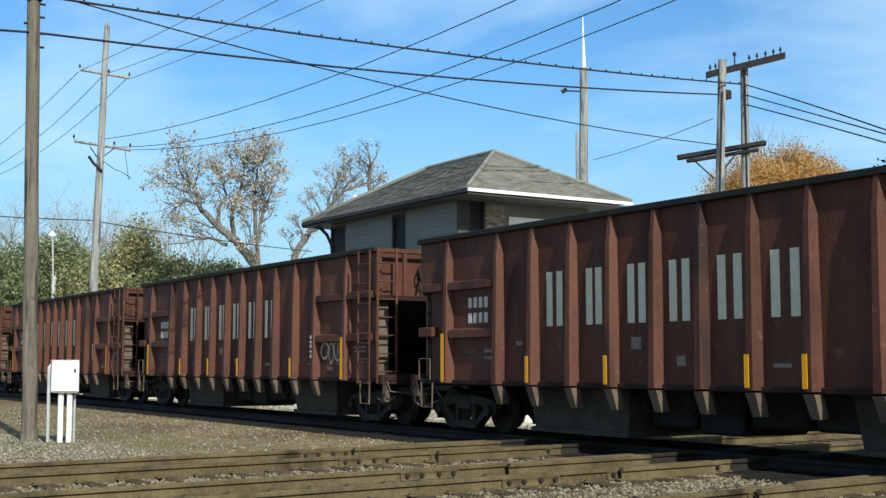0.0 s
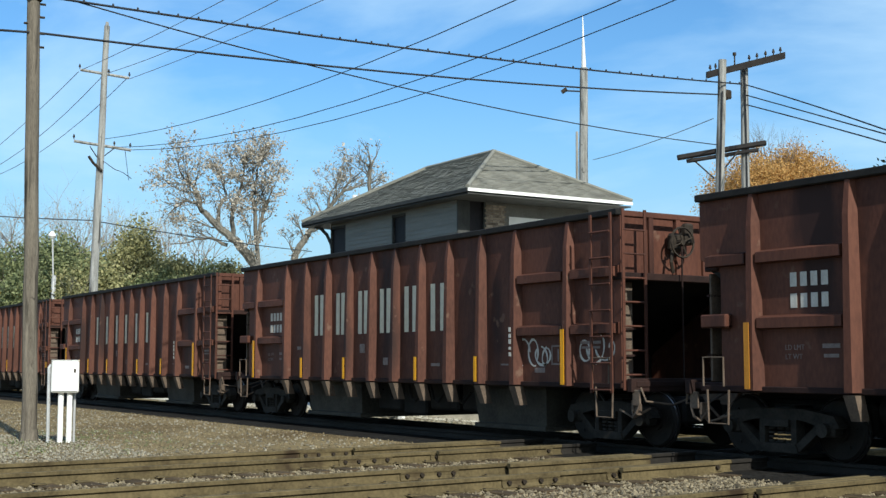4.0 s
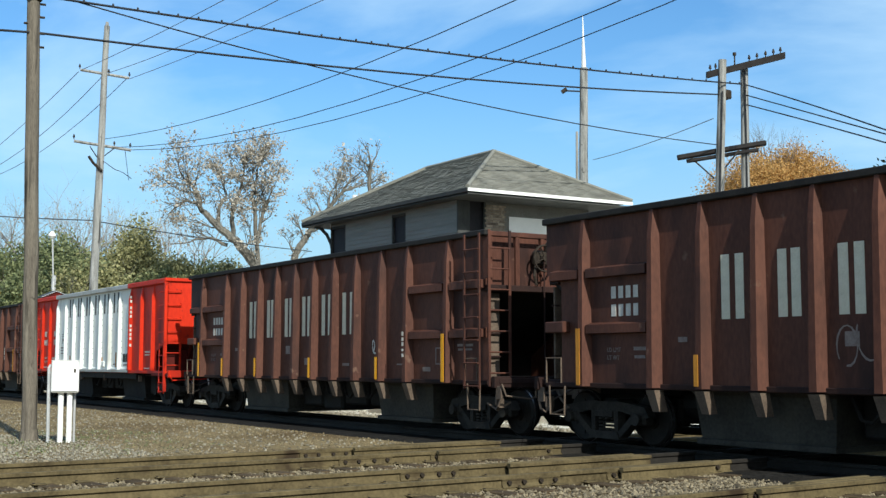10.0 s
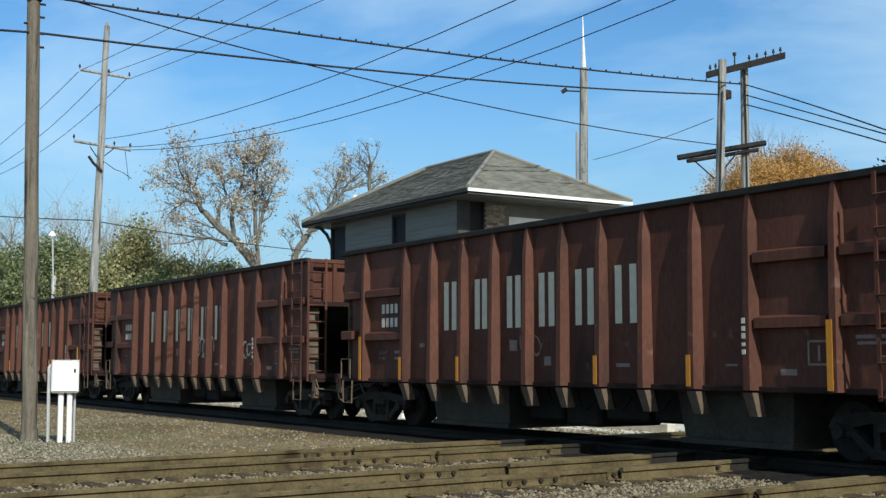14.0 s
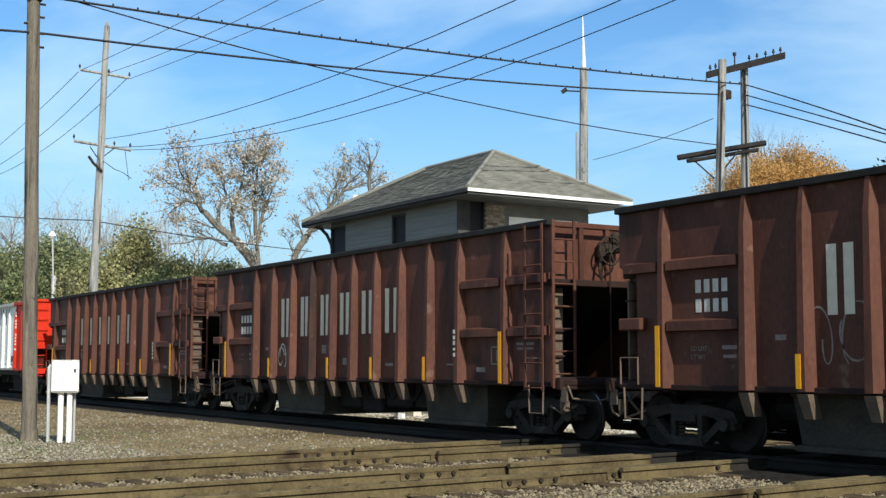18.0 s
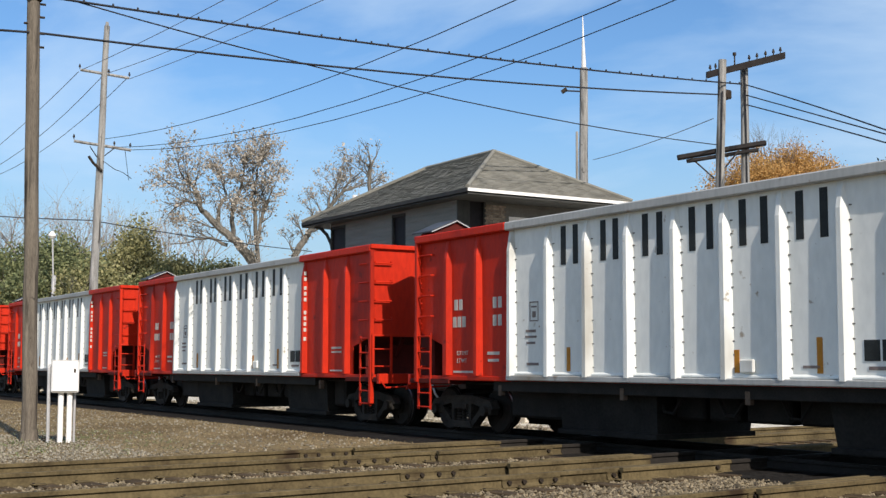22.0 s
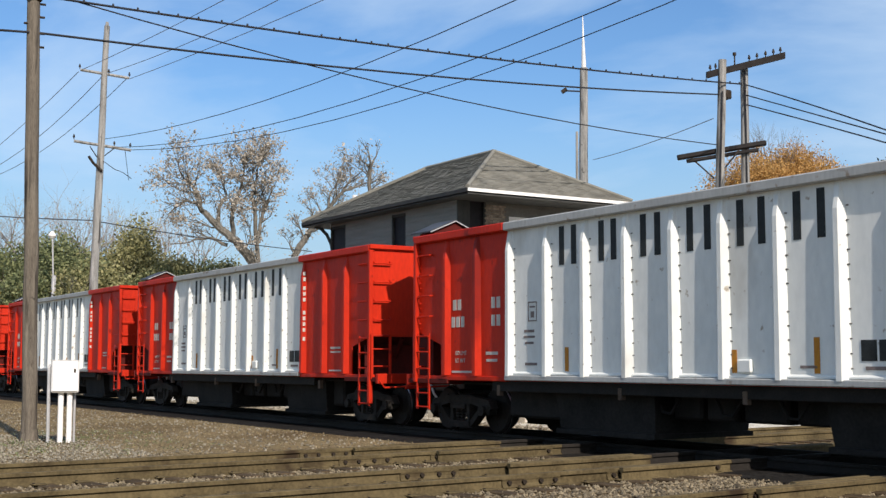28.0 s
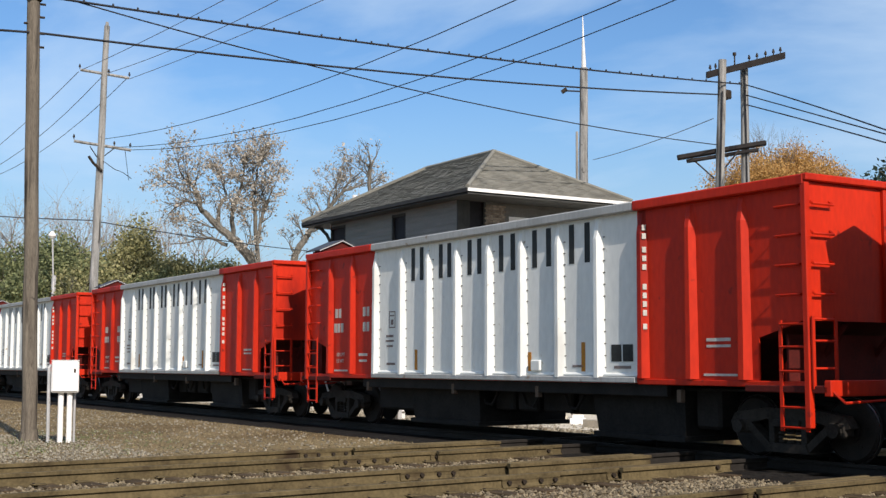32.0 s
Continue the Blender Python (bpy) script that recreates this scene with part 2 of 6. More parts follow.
def ground_material(name, tones, scale, relief, dirt=None):
    """Loose stone: a tone per cell, dusty patches at a larger scale, relief from the cells."""
    m = bpy.data.materials.new(name)
    m.use_nodes = True
    t = m.node_tree
    b = t.nodes["Principled BSDF"]
    co = t.nodes.new("ShaderNodeTexCoord")
    v = t.nodes.new("ShaderNodeTexVoronoi")
    v.inputs["Scale"].default_value = scale
    n = t.nodes.new("ShaderNodeTexNoise")
    n.inputs["Scale"].default_value, n.inputs["Detail"].default_value = 0.8, 8
    for q in (v, n):
        t.links.new(co.outputs["Object"], q.inputs["Vector"])
    sep = t.nodes.new("ShaderNodeSeparateColor")
    t.links.new(v.outputs["Color"], sep.inputs[0])
    r = t.nodes.new("ShaderNodeValToRGB")
    r.color_ramp.elements[0].color, r.color_ramp.elements[1].color = (*tones[0], 1), (*tones[1], 1)
    t.links.new(sep.outputs[0], r.inputs[0])
    r2 = t.nodes.new("ShaderNodeValToRGB")
    r2.color_ramp.elements[0].position, r2.color_ramp.elements[1].position = 0.45, 0.60
    r2.color_ramp.elements[0].color, r2.color_ramp.elements[1].color = (0, 0, 0, 1), (0.75, 0.75, 0.75, 1)
    t.links.new(n.outputs[0], r2.inputs[0])
    mx = t.nodes.new("ShaderNodeMixRGB")
    mx.inputs[2].default_value = (*tones[2], 1)
    t.links.new(r2.outputs[0], mx.inputs[0])
    t.links.new(r.outputs[0], mx.inputs[1])
    colour = mx.outputs[0]
    if dirt:
        # bare brown dirt showing in broad uneven patches
        n5 = t.nodes.new("ShaderNodeTexNoise")
        n5.inputs["Scale"].default_value, n5.inputs["Detail"].default_value, n5.inputs["Roughness"].default_value = 0.34, 9, 0.62
        t.links.new(co.outputs["Object"], n5.inputs["Vector"])
        r5 = t.nodes.new("ShaderNodeValToRGB")
        r5.color_ramp.elements[0].position, r5.color_ramp.elements[1].position = 0.47, 0.60
        r5.color_ramp.elements[1].color = (0.7, 0.7, 0.7, 1)
        t.links.new(n5.outputs[0], r5.inputs[0])
        m5 = t.nodes.new("ShaderNodeMixRGB")
        m5.inputs[2].default_value = (*dirt, 1)
        t.links.new(r5.outputs[0], m5.inputs[0])
        t.links.new(colour, m5.inputs[1])
        colour = m5.outputs[0]
    t.links.new(colour, b.inputs["Base Color"])
    b.inputs["Roughness"].default_value = 0.95
    b.inputs["Specular IOR Level"].default_value = 0.12
    bp = t.nodes.new("ShaderNodeBump")
    bp.inputs["Strength"].default_value, bp.inputs["Distance"].default_value = relief, 0.03
    t.links.new(v.outputs["Distance"], bp.inputs["Height"])
    t.links.new(bp.outputs[0], b.inputs["Normal"])
    return m


GRAVEL = ground_material("dusty_gravel", ((0.095, 0.073, 0.037), (0.385, 0.305, 0.172), (0.240, 0.182, 0.093)), 30, 0.9, (0.125, 0.085, 0.042))
STONE = leafy("ballast_stone", (0.060, 0.046, 0.027), (0.37, 0.305, 0.195))
STONE_BROWN = leafy("dusty_brown_stone", (0.068, 0.051, 0.027), (0.44, 0.345, 0.195))
STONE_PALE = leafy("pale_ballast_stone", (0.16, 0.140, 0.100), (0.46, 0.42, 0.325))
LOT = ground_material("pale_gravel_lot", ((0.46, 0.43, 0.35), (0.76, 0.72, 0.61), (0.62, 0.58, 0.48)), 9, 0.6)
# near-black: oil stain and the train's shade together in one colour
DARK_BALLAST = ground_material("oil_shade_ballast", ((0.007, 0.0065, 0.006), (0.030, 0.027, 0.023), (0.014, 0.012, 0.010)), 16, 0.7)


def shingle_material():
    m = bpy.data.materials.new("weathered_shingles")
    m.use_nodes = True
    t = m.node_tree
    b = t.nodes["Principled BSDF"]
    geo = t.nodes.new("ShaderNodeNewGeometry")
    co = t.nodes.new("ShaderNodeTexCoord")
    n = t.nodes.new("ShaderNodeTexNoise")
    n.inputs["Scale"].default_value, n.inputs["Detail"].default_value = 1.3, 7
    t.links.new(co.outputs["Object"], n.inputs["Vector"])
    r = t.nodes.new("ShaderNodeValToRGB")
    r.color_ramp.elements[0].color, r.color_ramp.elements[1].color = (0.070, 0.069, 0.058, 1), (0.31, 0.305, 0.262, 1)
    ad = t.nodes.new("ShaderNodeMath")
    ad.operation = "MULTIPLY_ADD"
    ad.inputs[1].default_value = 0.34
    t.links.new(geo.outputs["Random Per Island"], ad.inputs[0])
    h = t.nodes.new("ShaderNodeMath")
    h.operation = "MULTIPLY"
    h.inputs[1].default_value = 0.72
    t.links.new(n.outputs[0], h.inputs[0])
    t.links.new(h.outputs[0], ad.inputs[2])
    t.links.new(ad.outputs[0], r.inputs[0])
    t.links.new(r.outputs[0], b.inputs["Base Color"])
    b.inputs["Roughness"].default_value = 0.92
    return m


SHINGLE = shingle_material()


# ---------------------------------------------------------------- mesh building
class Shape:
    """Collects boxes, tubes and prisms into one mesh."""

    def __init__(self):
        self.v, self.f = [], []

    def add(self, verts, faces):
        o = len(self.v)
        self.v.extend(tuple(p) for p in verts)
        self.f.extend(tuple(i + o for i in q) for q in faces)
        return self

    def box(self, x0, x1, y0, y1, z0, z1):
        p = [(x, y, z) for z in (z0, z1) for y in (y0, y1) for x in (x0, x1)]
        return self.add(p, [(0, 2, 3, 1), (4, 5, 7, 6), (0, 1, 5, 4), (2, 6, 7, 3), (0, 4, 6, 2), (1, 3, 7, 5)])

    def soft(self, x0, x1, y0, y1, z0, z1, c=0.02):
        """A box with chamfered edges."""
        xs, ys, zs = (x0, x1), (y0, y1), (z0, z1)
        pts = {}
        v, f = [], []
        for i in (0, 1):
            for j in (0, 1):
                for k in (0, 1):
                    sx, sy, sz = c * (1 - 2 * i), c * (1 - 2 * j), c * (1 - 2 * k)
                    for a, q in enumerate(((xs[i], ys[j] + sy, zs[k] + sz), (xs[i] + sx, ys[j], zs[k] + sz), (xs[i] + sx, ys[j] + sy, zs[k]))):
                        pts[i, j, k, a] = len(v)
                        v.append(q)
        ring = ((0, 0), (1, 0), (1, 1), (0, 1))
        for s in (0, 1):
            f.append([pts[s, a, b, 0] for a, b in ring])
            f.append([pts[a, s, b, 1] for a, b in ring])
            f.append([pts[a, b, s, 2] for a, b in ring])
        for a in (0, 1):
            for b in (0, 1):
                f.append([pts[0, a, b, 1], pts[1, a, b, 1], pts[1, a, b, 2], pts[0, a, b, 2]])
                f.append([pts[a, 0, b, 0], pts[a, 1, b, 0], pts[a, 1, b, 2], pts[a, 0, b, 2]])
                f.append([pts[a, b, 0, 0], pts[a, b, 1, 0], pts[a, b, 1, 1], pts[a, b, 0, 1]])
                for k in (0, 1):
                    f.append([pts[a, b, k, 0], pts[a, b, k, 1], pts[a, b, k, 2]])
        return self.add(v, f)

    def tube(self, a, b, r0, r1=None, n=8, caps=True):
        a, b = Vector(a), Vector(b)
        r1 = r0 if r1 is None else r1
        way = (b - a).normalized()
        u = way.orthogonal().normalized()
        w = way.cross(u)
        v = []
        for p, r in ((a, r0), (b, r1)):
            for i in range(n):
                t = 2 * math.pi * i / n
                v.append(p + (u * math.cos(t) + w * math.sin(t)) * r)
        f = [(i, (i + 1) % n, n + (i + 1) % n, n + i) for i in range(n)]
        if caps:
            f += [tuple(range(n - 1, -1, -1)), tuple(range(n, 2 * n))]
        return self.add(v, f)

    def line(self, pts, r, n=6):
        pts = [Vector(p) for p in pts]
        v, f = [], []
        u = (pts[1] - pts[0]).orthogonal().normalized()
        for i, p in enumerate(pts):
            way = (pts[min(i + 1, len(pts) - 1)] - pts[max(i - 1, 0)]).normalized()
            u = (u - way * u.dot(way)).normalized()
            w = way.cross(u)
            v += [p + (u * math.cos(2 * math.pi * k / n) + w * math.sin(2 * math.pi * k / n)) * r for k in range(n)]
        for i in range(len(pts) - 1):
            f += [(i * n + k, i * n + (k + 1) % n, (i + 1) * n + (k + 1) % n, (i + 1) * n + k) for k in range(n)]
        m = (len(pts) - 1) * n
        return self.add(v, f + [tuple(range(n - 1, -1, -1)), tuple(range(m, m + n))])

    def limb(self, pts, radii, n=8):
        """A tapering limb through the points, one skin without breaks."""
        v, f = [], []
        u = (pts[1] - pts[0]).orthogonal().normalized()
        for i, p in enumerate(pts):
            way = (pts[min(i + 1, len(pts) - 1)] - pts[max(i - 1, 0)]).normalized()
            u = (u - way * u.dot(way)).normalized()
            w = way.cross(u)
            v += [p + (u * math.cos(2 * math.pi * k / n) + w * math.sin(2 * math.pi * k / n)) * radii[i] for k in range(n)]
        for i in range(len(pts) - 1):
            f += [(i * n + k, i * n + (k + 1) % n, (i + 1) * n + (k + 1) % n, (i + 1) * n + k) for k in range(n)]
        return self.add(v, f)

    def prism(self, outline, axis, a, b):
        """An outline of 2D points drawn out from a to b along x, y or z."""
        def put(p, s):
            return {"x": (s, p[0], p[1]), "y": (p[0], s, p[1]), "z": (p[0], p[1], s)}[axis]
        n = len(outline)
        v = [put(p, a) for p in outline] + [put(p, b) for p in outline]
        f = [(i, (i + 1) % n, n + (i + 1) % n, n + i) for i in range(n)] + [tuple(range(n - 1, -1, -1)), tuple(range(n, 2 * n))]
        return self.add(v, f)

    def mesh(self, name, mat):
        me = bpy.data.meshes.new(name)
        me.from_pydata(self.v, [], self.f)
        bm = bmesh.new()
        bm.from_mesh(me)
        bmesh.ops.recalc_face_normals(bm, faces=bm.faces)
        bm.to_mesh(me)
        bm.free()
        me.materials.append(mat)
        return me


def part(name, shape, mat, parent, label="", at=None):
    ob = new(name, shape.mesh(name, mat) if isinstance(shape, Shape) else shape)
    ob.parent = parent
    if at is not None:
        ob.matrix_basis = at
    if label:
        tagged(ob, label)
    return ob


def thing(name, label, category, m=None, group="", kind=""):
    ob = new(name)
    ob.empty_display_size = 0.3
    if m is not None:
        ob.matrix_basis = m
    return tagged(ob, label, category, group, kind)


def solid(name, shape, mat, label, category, kind="", group="", m=None):
    ob = new(name, shape.mesh(name, mat))
    if m is not None:
        ob.matrix_basis = m
    return tagged(ob, label, category, group, kind)


def fast_mesh(name, verts, faces, mat):
    """A mesh from arrays: verts (n, 3), faces (m, 3 or 4)."""
    me = bpy.data.meshes.new(name)
    me.from_pydata(verts.tolist(), [], faces.tolist())
    me.materials.append(mat)
    return me


# ---------------------------------------------------------------- ground and tracks
GROUND = -0.20
YC = 14.97          # middle of the train's track
LEAN = -0.075       # the crossing tracks drift this much in x for each metre of y

g = Shape().add([(-1500, -1500, GROUND), (1500, -1500, GROUND), (1500, 1500, GROUND), (-1500, 1500, GROUND)], [(0, 1, 2, 3)])
solid("ground", g, GRAVEL, "dusty brown gravel ground around the railway crossing", "ground", "structure")
lot = Shape().prism([(-140, 18.2), (-21.0, 18.6), (-24.1, 60), (-140, 60)], "z", GROUND - 0.1, GROUND + 0.03)
solid("gravel_lot", lot, LOT, "pale sunlit gravel yard behind the tracks", "ground", "structure")
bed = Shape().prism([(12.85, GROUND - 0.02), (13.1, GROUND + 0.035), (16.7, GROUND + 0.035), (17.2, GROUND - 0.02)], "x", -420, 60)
solid("ballast_bed", bed, DARK_BALLAST, "dark ballast under the train's track, coloured for oil and shade", "ground", "structure")

# ragged dark strip: the train's shade on oily dirt, put into the colour
rag = random.Random(17)
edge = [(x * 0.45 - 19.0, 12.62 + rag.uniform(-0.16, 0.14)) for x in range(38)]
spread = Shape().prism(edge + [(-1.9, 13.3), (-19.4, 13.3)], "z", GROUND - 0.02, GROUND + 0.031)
solid("dark_spread", spread, DARK_BALLAST, "black dirt before the diamond crossing, coloured for oil and the train's shade", "ground", "structure")

PROFILE = [(-0.07, -0.18), (0.07, -0.18), (0.07, -0.166), (0.014, -0.148), (0.008, -0.058), (0.041, -0.048), (0.042, -0.008), (0.034, 0.0),
           (-0.034, 0.0), (-0.042, -0.008), (-0.041, -0.048), (-0.008, -0.058), (-0.014, -0.148), (-0.07, -0.166)]


def rail_along_x(y, x0, x1):
    return Shape().prism([(y + p, q) for p, q in PROFILE], "x", x0, x1)


def rail_across(x_at, y0, y1, rise=0.0, mid=8.0):
    """A rail of a crossing track; x_at is its place at y = mid."""
    s = Shape()
    n = len(PROFILE)
    v = []
    for y in (y0, y1):
        x = x_at + LEAN * (y - mid)
        v += [(x + p, y, q + rise) for p, q in PROFILE]
    f = [(i, (i + 1) % n, n + (i + 1) % n, n + i) for i in range(n)] + [tuple(range(n - 1, -1, -1)), tuple(range(n, 2 * n))]
    return s.add(v, f)


main_track = thing("railway_track", "straight railway track on darkened ballast", "railway track", kind="structure")
for y in (YC - 0.753, YC + 0.753):
    part("rail", rail_along_x(y, -420, 60), RAIL_DARK, main_track, "dark worn steel rail")
tie_main = Shape().soft(-0.115, 0.115, -1.3, 1.3, -0.13, 0.0, 0.012).mesh("tie", TIMBER)
for i in range(95):
    part("tie", tie_main, None, main_track, at=pose(-56 + i * 0.53, YC, -0.165, 0, 0, random.uniform(-0.8, 0.8)))

TRACKS = [(-18.30, -16.76), (-14.30, -12.78), (-9.90, -8.38)]
tie_cross = Shape().soft(-1.32, 1.32, -0.115, 0.115, -0.13, 0.0, 0.012).mesh("tie", TIMBER)
plate = Shape().soft(-0.16, 0.16, -0.095, 0.095, 0.0, 0.016, 0.006).mesh("tie_plate", RAIL_SIDE)
spike = Shape().soft(-0.014, 0.014, -0.014, 0.014, 0.0, 0.022, 0.004).mesh("spike", BOLT)
bar_shape = Shape().prism([(0.010, -0.15), (0.05, -0.165), (0.058, -0.15), (0.034, -0.11), (0.034, -0.075), (0.043, -0.055), (0.03, -0.042), (0.010, -0.05)], "y", -0.48, 0.48).mesh("joint_bar", RAIL_SIDE)
bolt_shape = Shape().tube((0.03, 0, 0), (0.08, 0, 0), 0.030, n=6).mesh("bolt", BOLT)
turn = math.degrees(math.atan2(-LEAN, 1))
for n, (xa, xb) in enumerate(TRACKS):
    tr = thing("crossing_track", "rusty railway track crossing the train's line at a diamond", "railway track", kind="structure", group="crossing tracks")
    for x in (xa, xb):
        for y0, y1 in ((-60, 12.95 if x == xa else 13.3), (15.82, 160)):
            part("rail", rail_across(x, y0, y1), RAIL_SIDE, tr, "rusty rail with a dusty lit side")
        # rails go on through the diamond, coloured dark in place of the train's shade
        for y0, y1 in ((12.96 if x == xa else 13.31, 14.12), (14.32, 15.63)):
            part("diamond_rail", rail_across(x, y0, y1, -0.002), RAIL_DARK, tr, "diamond crossing rail coloured dark for the train's shade")
    # guard rails close inside each running rail at the diamond
    for x, s in ((xa, 1), (xb, -1)):
        part("guard_rail", rail_across(x + s * 0.125, 9.9 + 0.3 * n, 13.0, -0.004), RAIL_SIDE, tr, "short rusty guard rail")
        part("guard_rail", rail_across(x - s * 0.125, 10.6 + 0.4 * n, 12.85, 0.006), RAIL_SIDE, tr, "short rusty easer rail")
        part("guard_rail", rail_across(x + s * 0.125, 15.84, 19.5, -0.004), RAIL_SIDE, tr, "short rusty guard rail")
    for x, ys in ((xa, (9.4 - 0.5 * n, 10.9, 12.3)), (xb, (9.3 + 0.2 * n, 11.0 + 0.3 * n, 12.6))):
        for y in ys:
            jx = x + LEAN * (y - 8)
            part("joint_bar", bar_shape, None, tr, at=pose(jx, y, 0, 0, 0, turn))
            for q in (-0.38, -0.14, 0.14, 0.38):
                part("bolt", bolt_shape, None, tr, at=pose(jx + LEAN * q, y + q, -0.092))
    y = -3.0
    while y < 13.0:
        cx = (xa + xb) / 2 + LEAN * (y - 8)
        part("tie", tie_cross, None, tr, at=pose(cx + random.uniform(-0.06, 0.06), y, -0.157, 0, 0, turn + random.uniform(-2.2, 2.2)))
        for x in (xa, xb):
            px = x + LEAN * (y - 8)
            part("tie_plate", plate, None, tr, at=pose(px, y, -0.158, 0, 0, turn))
            for sx, sy in ((0.09, -0.06), (-0.09, 0.06)):
                part("spike", spike, None, tr, at=pose(px + sx, y + sy, -0.150, random.uniform(-8, 8), random.uniform(-8, 8)))
        y += 0.56
    far = Shape()
    y = 16.9
    while y < 70:
        cx = (xa + xb) / 2 + LEAN * (y - 8)
        far.box(cx - 1.3, cx + 1.3, y - 0.115, y + 0.115, GROUND, -0.176)
        y += 0.56
    tagged(part("ties", far, TIMBER, tr, "row of weathered wooden ties"), kind="stuff")


def stones(name, label, count, x0, x1, y0, y1, low, high, mat, seed, z=GROUND, keep=None):
    """Loose stones lying on the ground, each a rough little octahedron."""
    rng = np.random.default_rng(seed)
    c = np.stack([rng.uniform(x0, x1, count), rng.uniform(y0, y1, count), np.full(count, z)], 1)
    if keep:
        c = c[keep(c)]
    m = len(c)
    base = np.array([(1, 0, 0), (0, 1, 0), (-1, 0, 0), (0, -1, 0), (0, 0, 1), (0, 0, -1)], float)
    tri = np.array([(0, 1, 4), (1, 2, 4), (2, 3, 4), (3, 0, 4), (1, 0, 5), (2, 1, 5), (3, 2, 5), (0, 3, 5)])
    size = rng.uniform(low, high, (m, 1, 1))
    pts = base[None] * size * rng.uniform(0.6, 1.3, (m, 6, 1))
    a = rng.uniform(0, 6.28, m)
    ca, sa = np.cos(a)[:, None], np.sin(a)[:, None]
    x = pts[:, :, 0] * ca - pts[:, :, 1] * sa
    y = pts[:, :, 0] * sa + pts[:, :, 1] * ca
    pts = np.stack([x, y, pts[:, :, 2] * 0.8], 2) + c[:, None, :] + np.array([0, 0, 0.3]) * size
    faces = (tri[None] + (np.arange(m) * 6)[:, None, None]).reshape(-1, 3)
    ob = new(name, fast_mesh(name, pts.reshape(-1, 3), faces, mat))
    return tagged(ob, label, "gravel", kind="stuff")


def off_rails(c):
    ok = np.ones(len(c), bool)
    for xa, xb in TRACKS:
        for x in (xa, xb):
            ok &= abs(c[:, 0] - x - LEAN * (c[:, 1] - 8)) > 0.09
    return ok


stones("ballast_stones", "loose brown and grey ballast stones between the rails", 46000, -20.5, -7.2, 2.5, 12.75, 0.012, 0.038, STONE, 3, -0.192, off_rails)
stones("gravel_stones", "scattered small stones on the dusty trackside", 11000, -50, -19, 4.0, 13.0, 0.006, 0.026, STONE_BROWN, 4)
stones("pale_ballast_stones", "pale crushed stone beside the crossing track", 7000, -28.5, -18.7, 3.0, 7.6, 0.010, 0.032, STONE_PALE, 5)
stones("pale_chips", "pale stone chips strewn over the brown dirt", 2600, -45, -19, 4.0, 12.7, 0.014, 0.040, STONE_PALE, 9)
stones("yard_stones", "pale stones lying along the far side of the track", 3500, -50, -21.0, 17.3, 20.0, 0.02, 0.07, STONE_PALE, 6)


# ---------------------------------------------------------------- the train
CARS = 27
PITCH, FIRST = 17.5, -13.8
RED_CARS = {8} | set(range(14, 27))
HALF = 1.55


# slack running in and out of the couplers: seconds, metres ahead of the even run
SLACK = [(0, -0.18), (1, -0.21), (3, -0.15), (6.5, -0.07), (9.5, 0.10), (12, 0.12), (14, 0.18), (14.5, 0.16), (17, -0.03), (17.5, -0.28), (18, -0.30),
         (20, -0.09), (22, -0.02), (25, 0.0), (28, 0.06), (29.5, 0.14), (31, 0.18), (32, 0.15)]


def travelled(t):
    slack = float(np.interp(t, [q[0] for q in SLACK], [q[1] for q in SLACK]))
    return -0.15 + 10.72 * t + 0.0185 * t * t + slack


def stands(k):
    """Place of car k along the track before it moves; the red cars ride a little back in their couplers."""
    return FIRST - PITCH * k - (0.1 if k in RED_CARS else 0.0)


def wheelset():
    s = Shape()
    s.tube((0, -0.95, 0), (0, 0.95, 0), 0.075, n=10)
    for e in (-1, 1):
        s.tube((0, e * 0.72, 0), (0, e * 0.76, 0), 0.445, 0.45, n=28)
        s.tube((0, e * 0.76, 0), (0, e * 0.80, 0), 0.45, 0.41, n=28)
        s.tube((0, e * 0.69, 0), (0, e * 0.72, 0), 0.475, n=28)
        s.tube((0, e * 0.80, 0), (0, e * 0.83, 0), 0.17, n=14)
        for i in range(6):
            a = i * math.pi / 3
            s.tube((0.28 * math.cos(a), e * 0.79, 0.28 * math.sin(a)), (0.28 * math.cos(a), e * 0.812, 0.28 * math.sin(a)), 0.03, n=6)
    return s


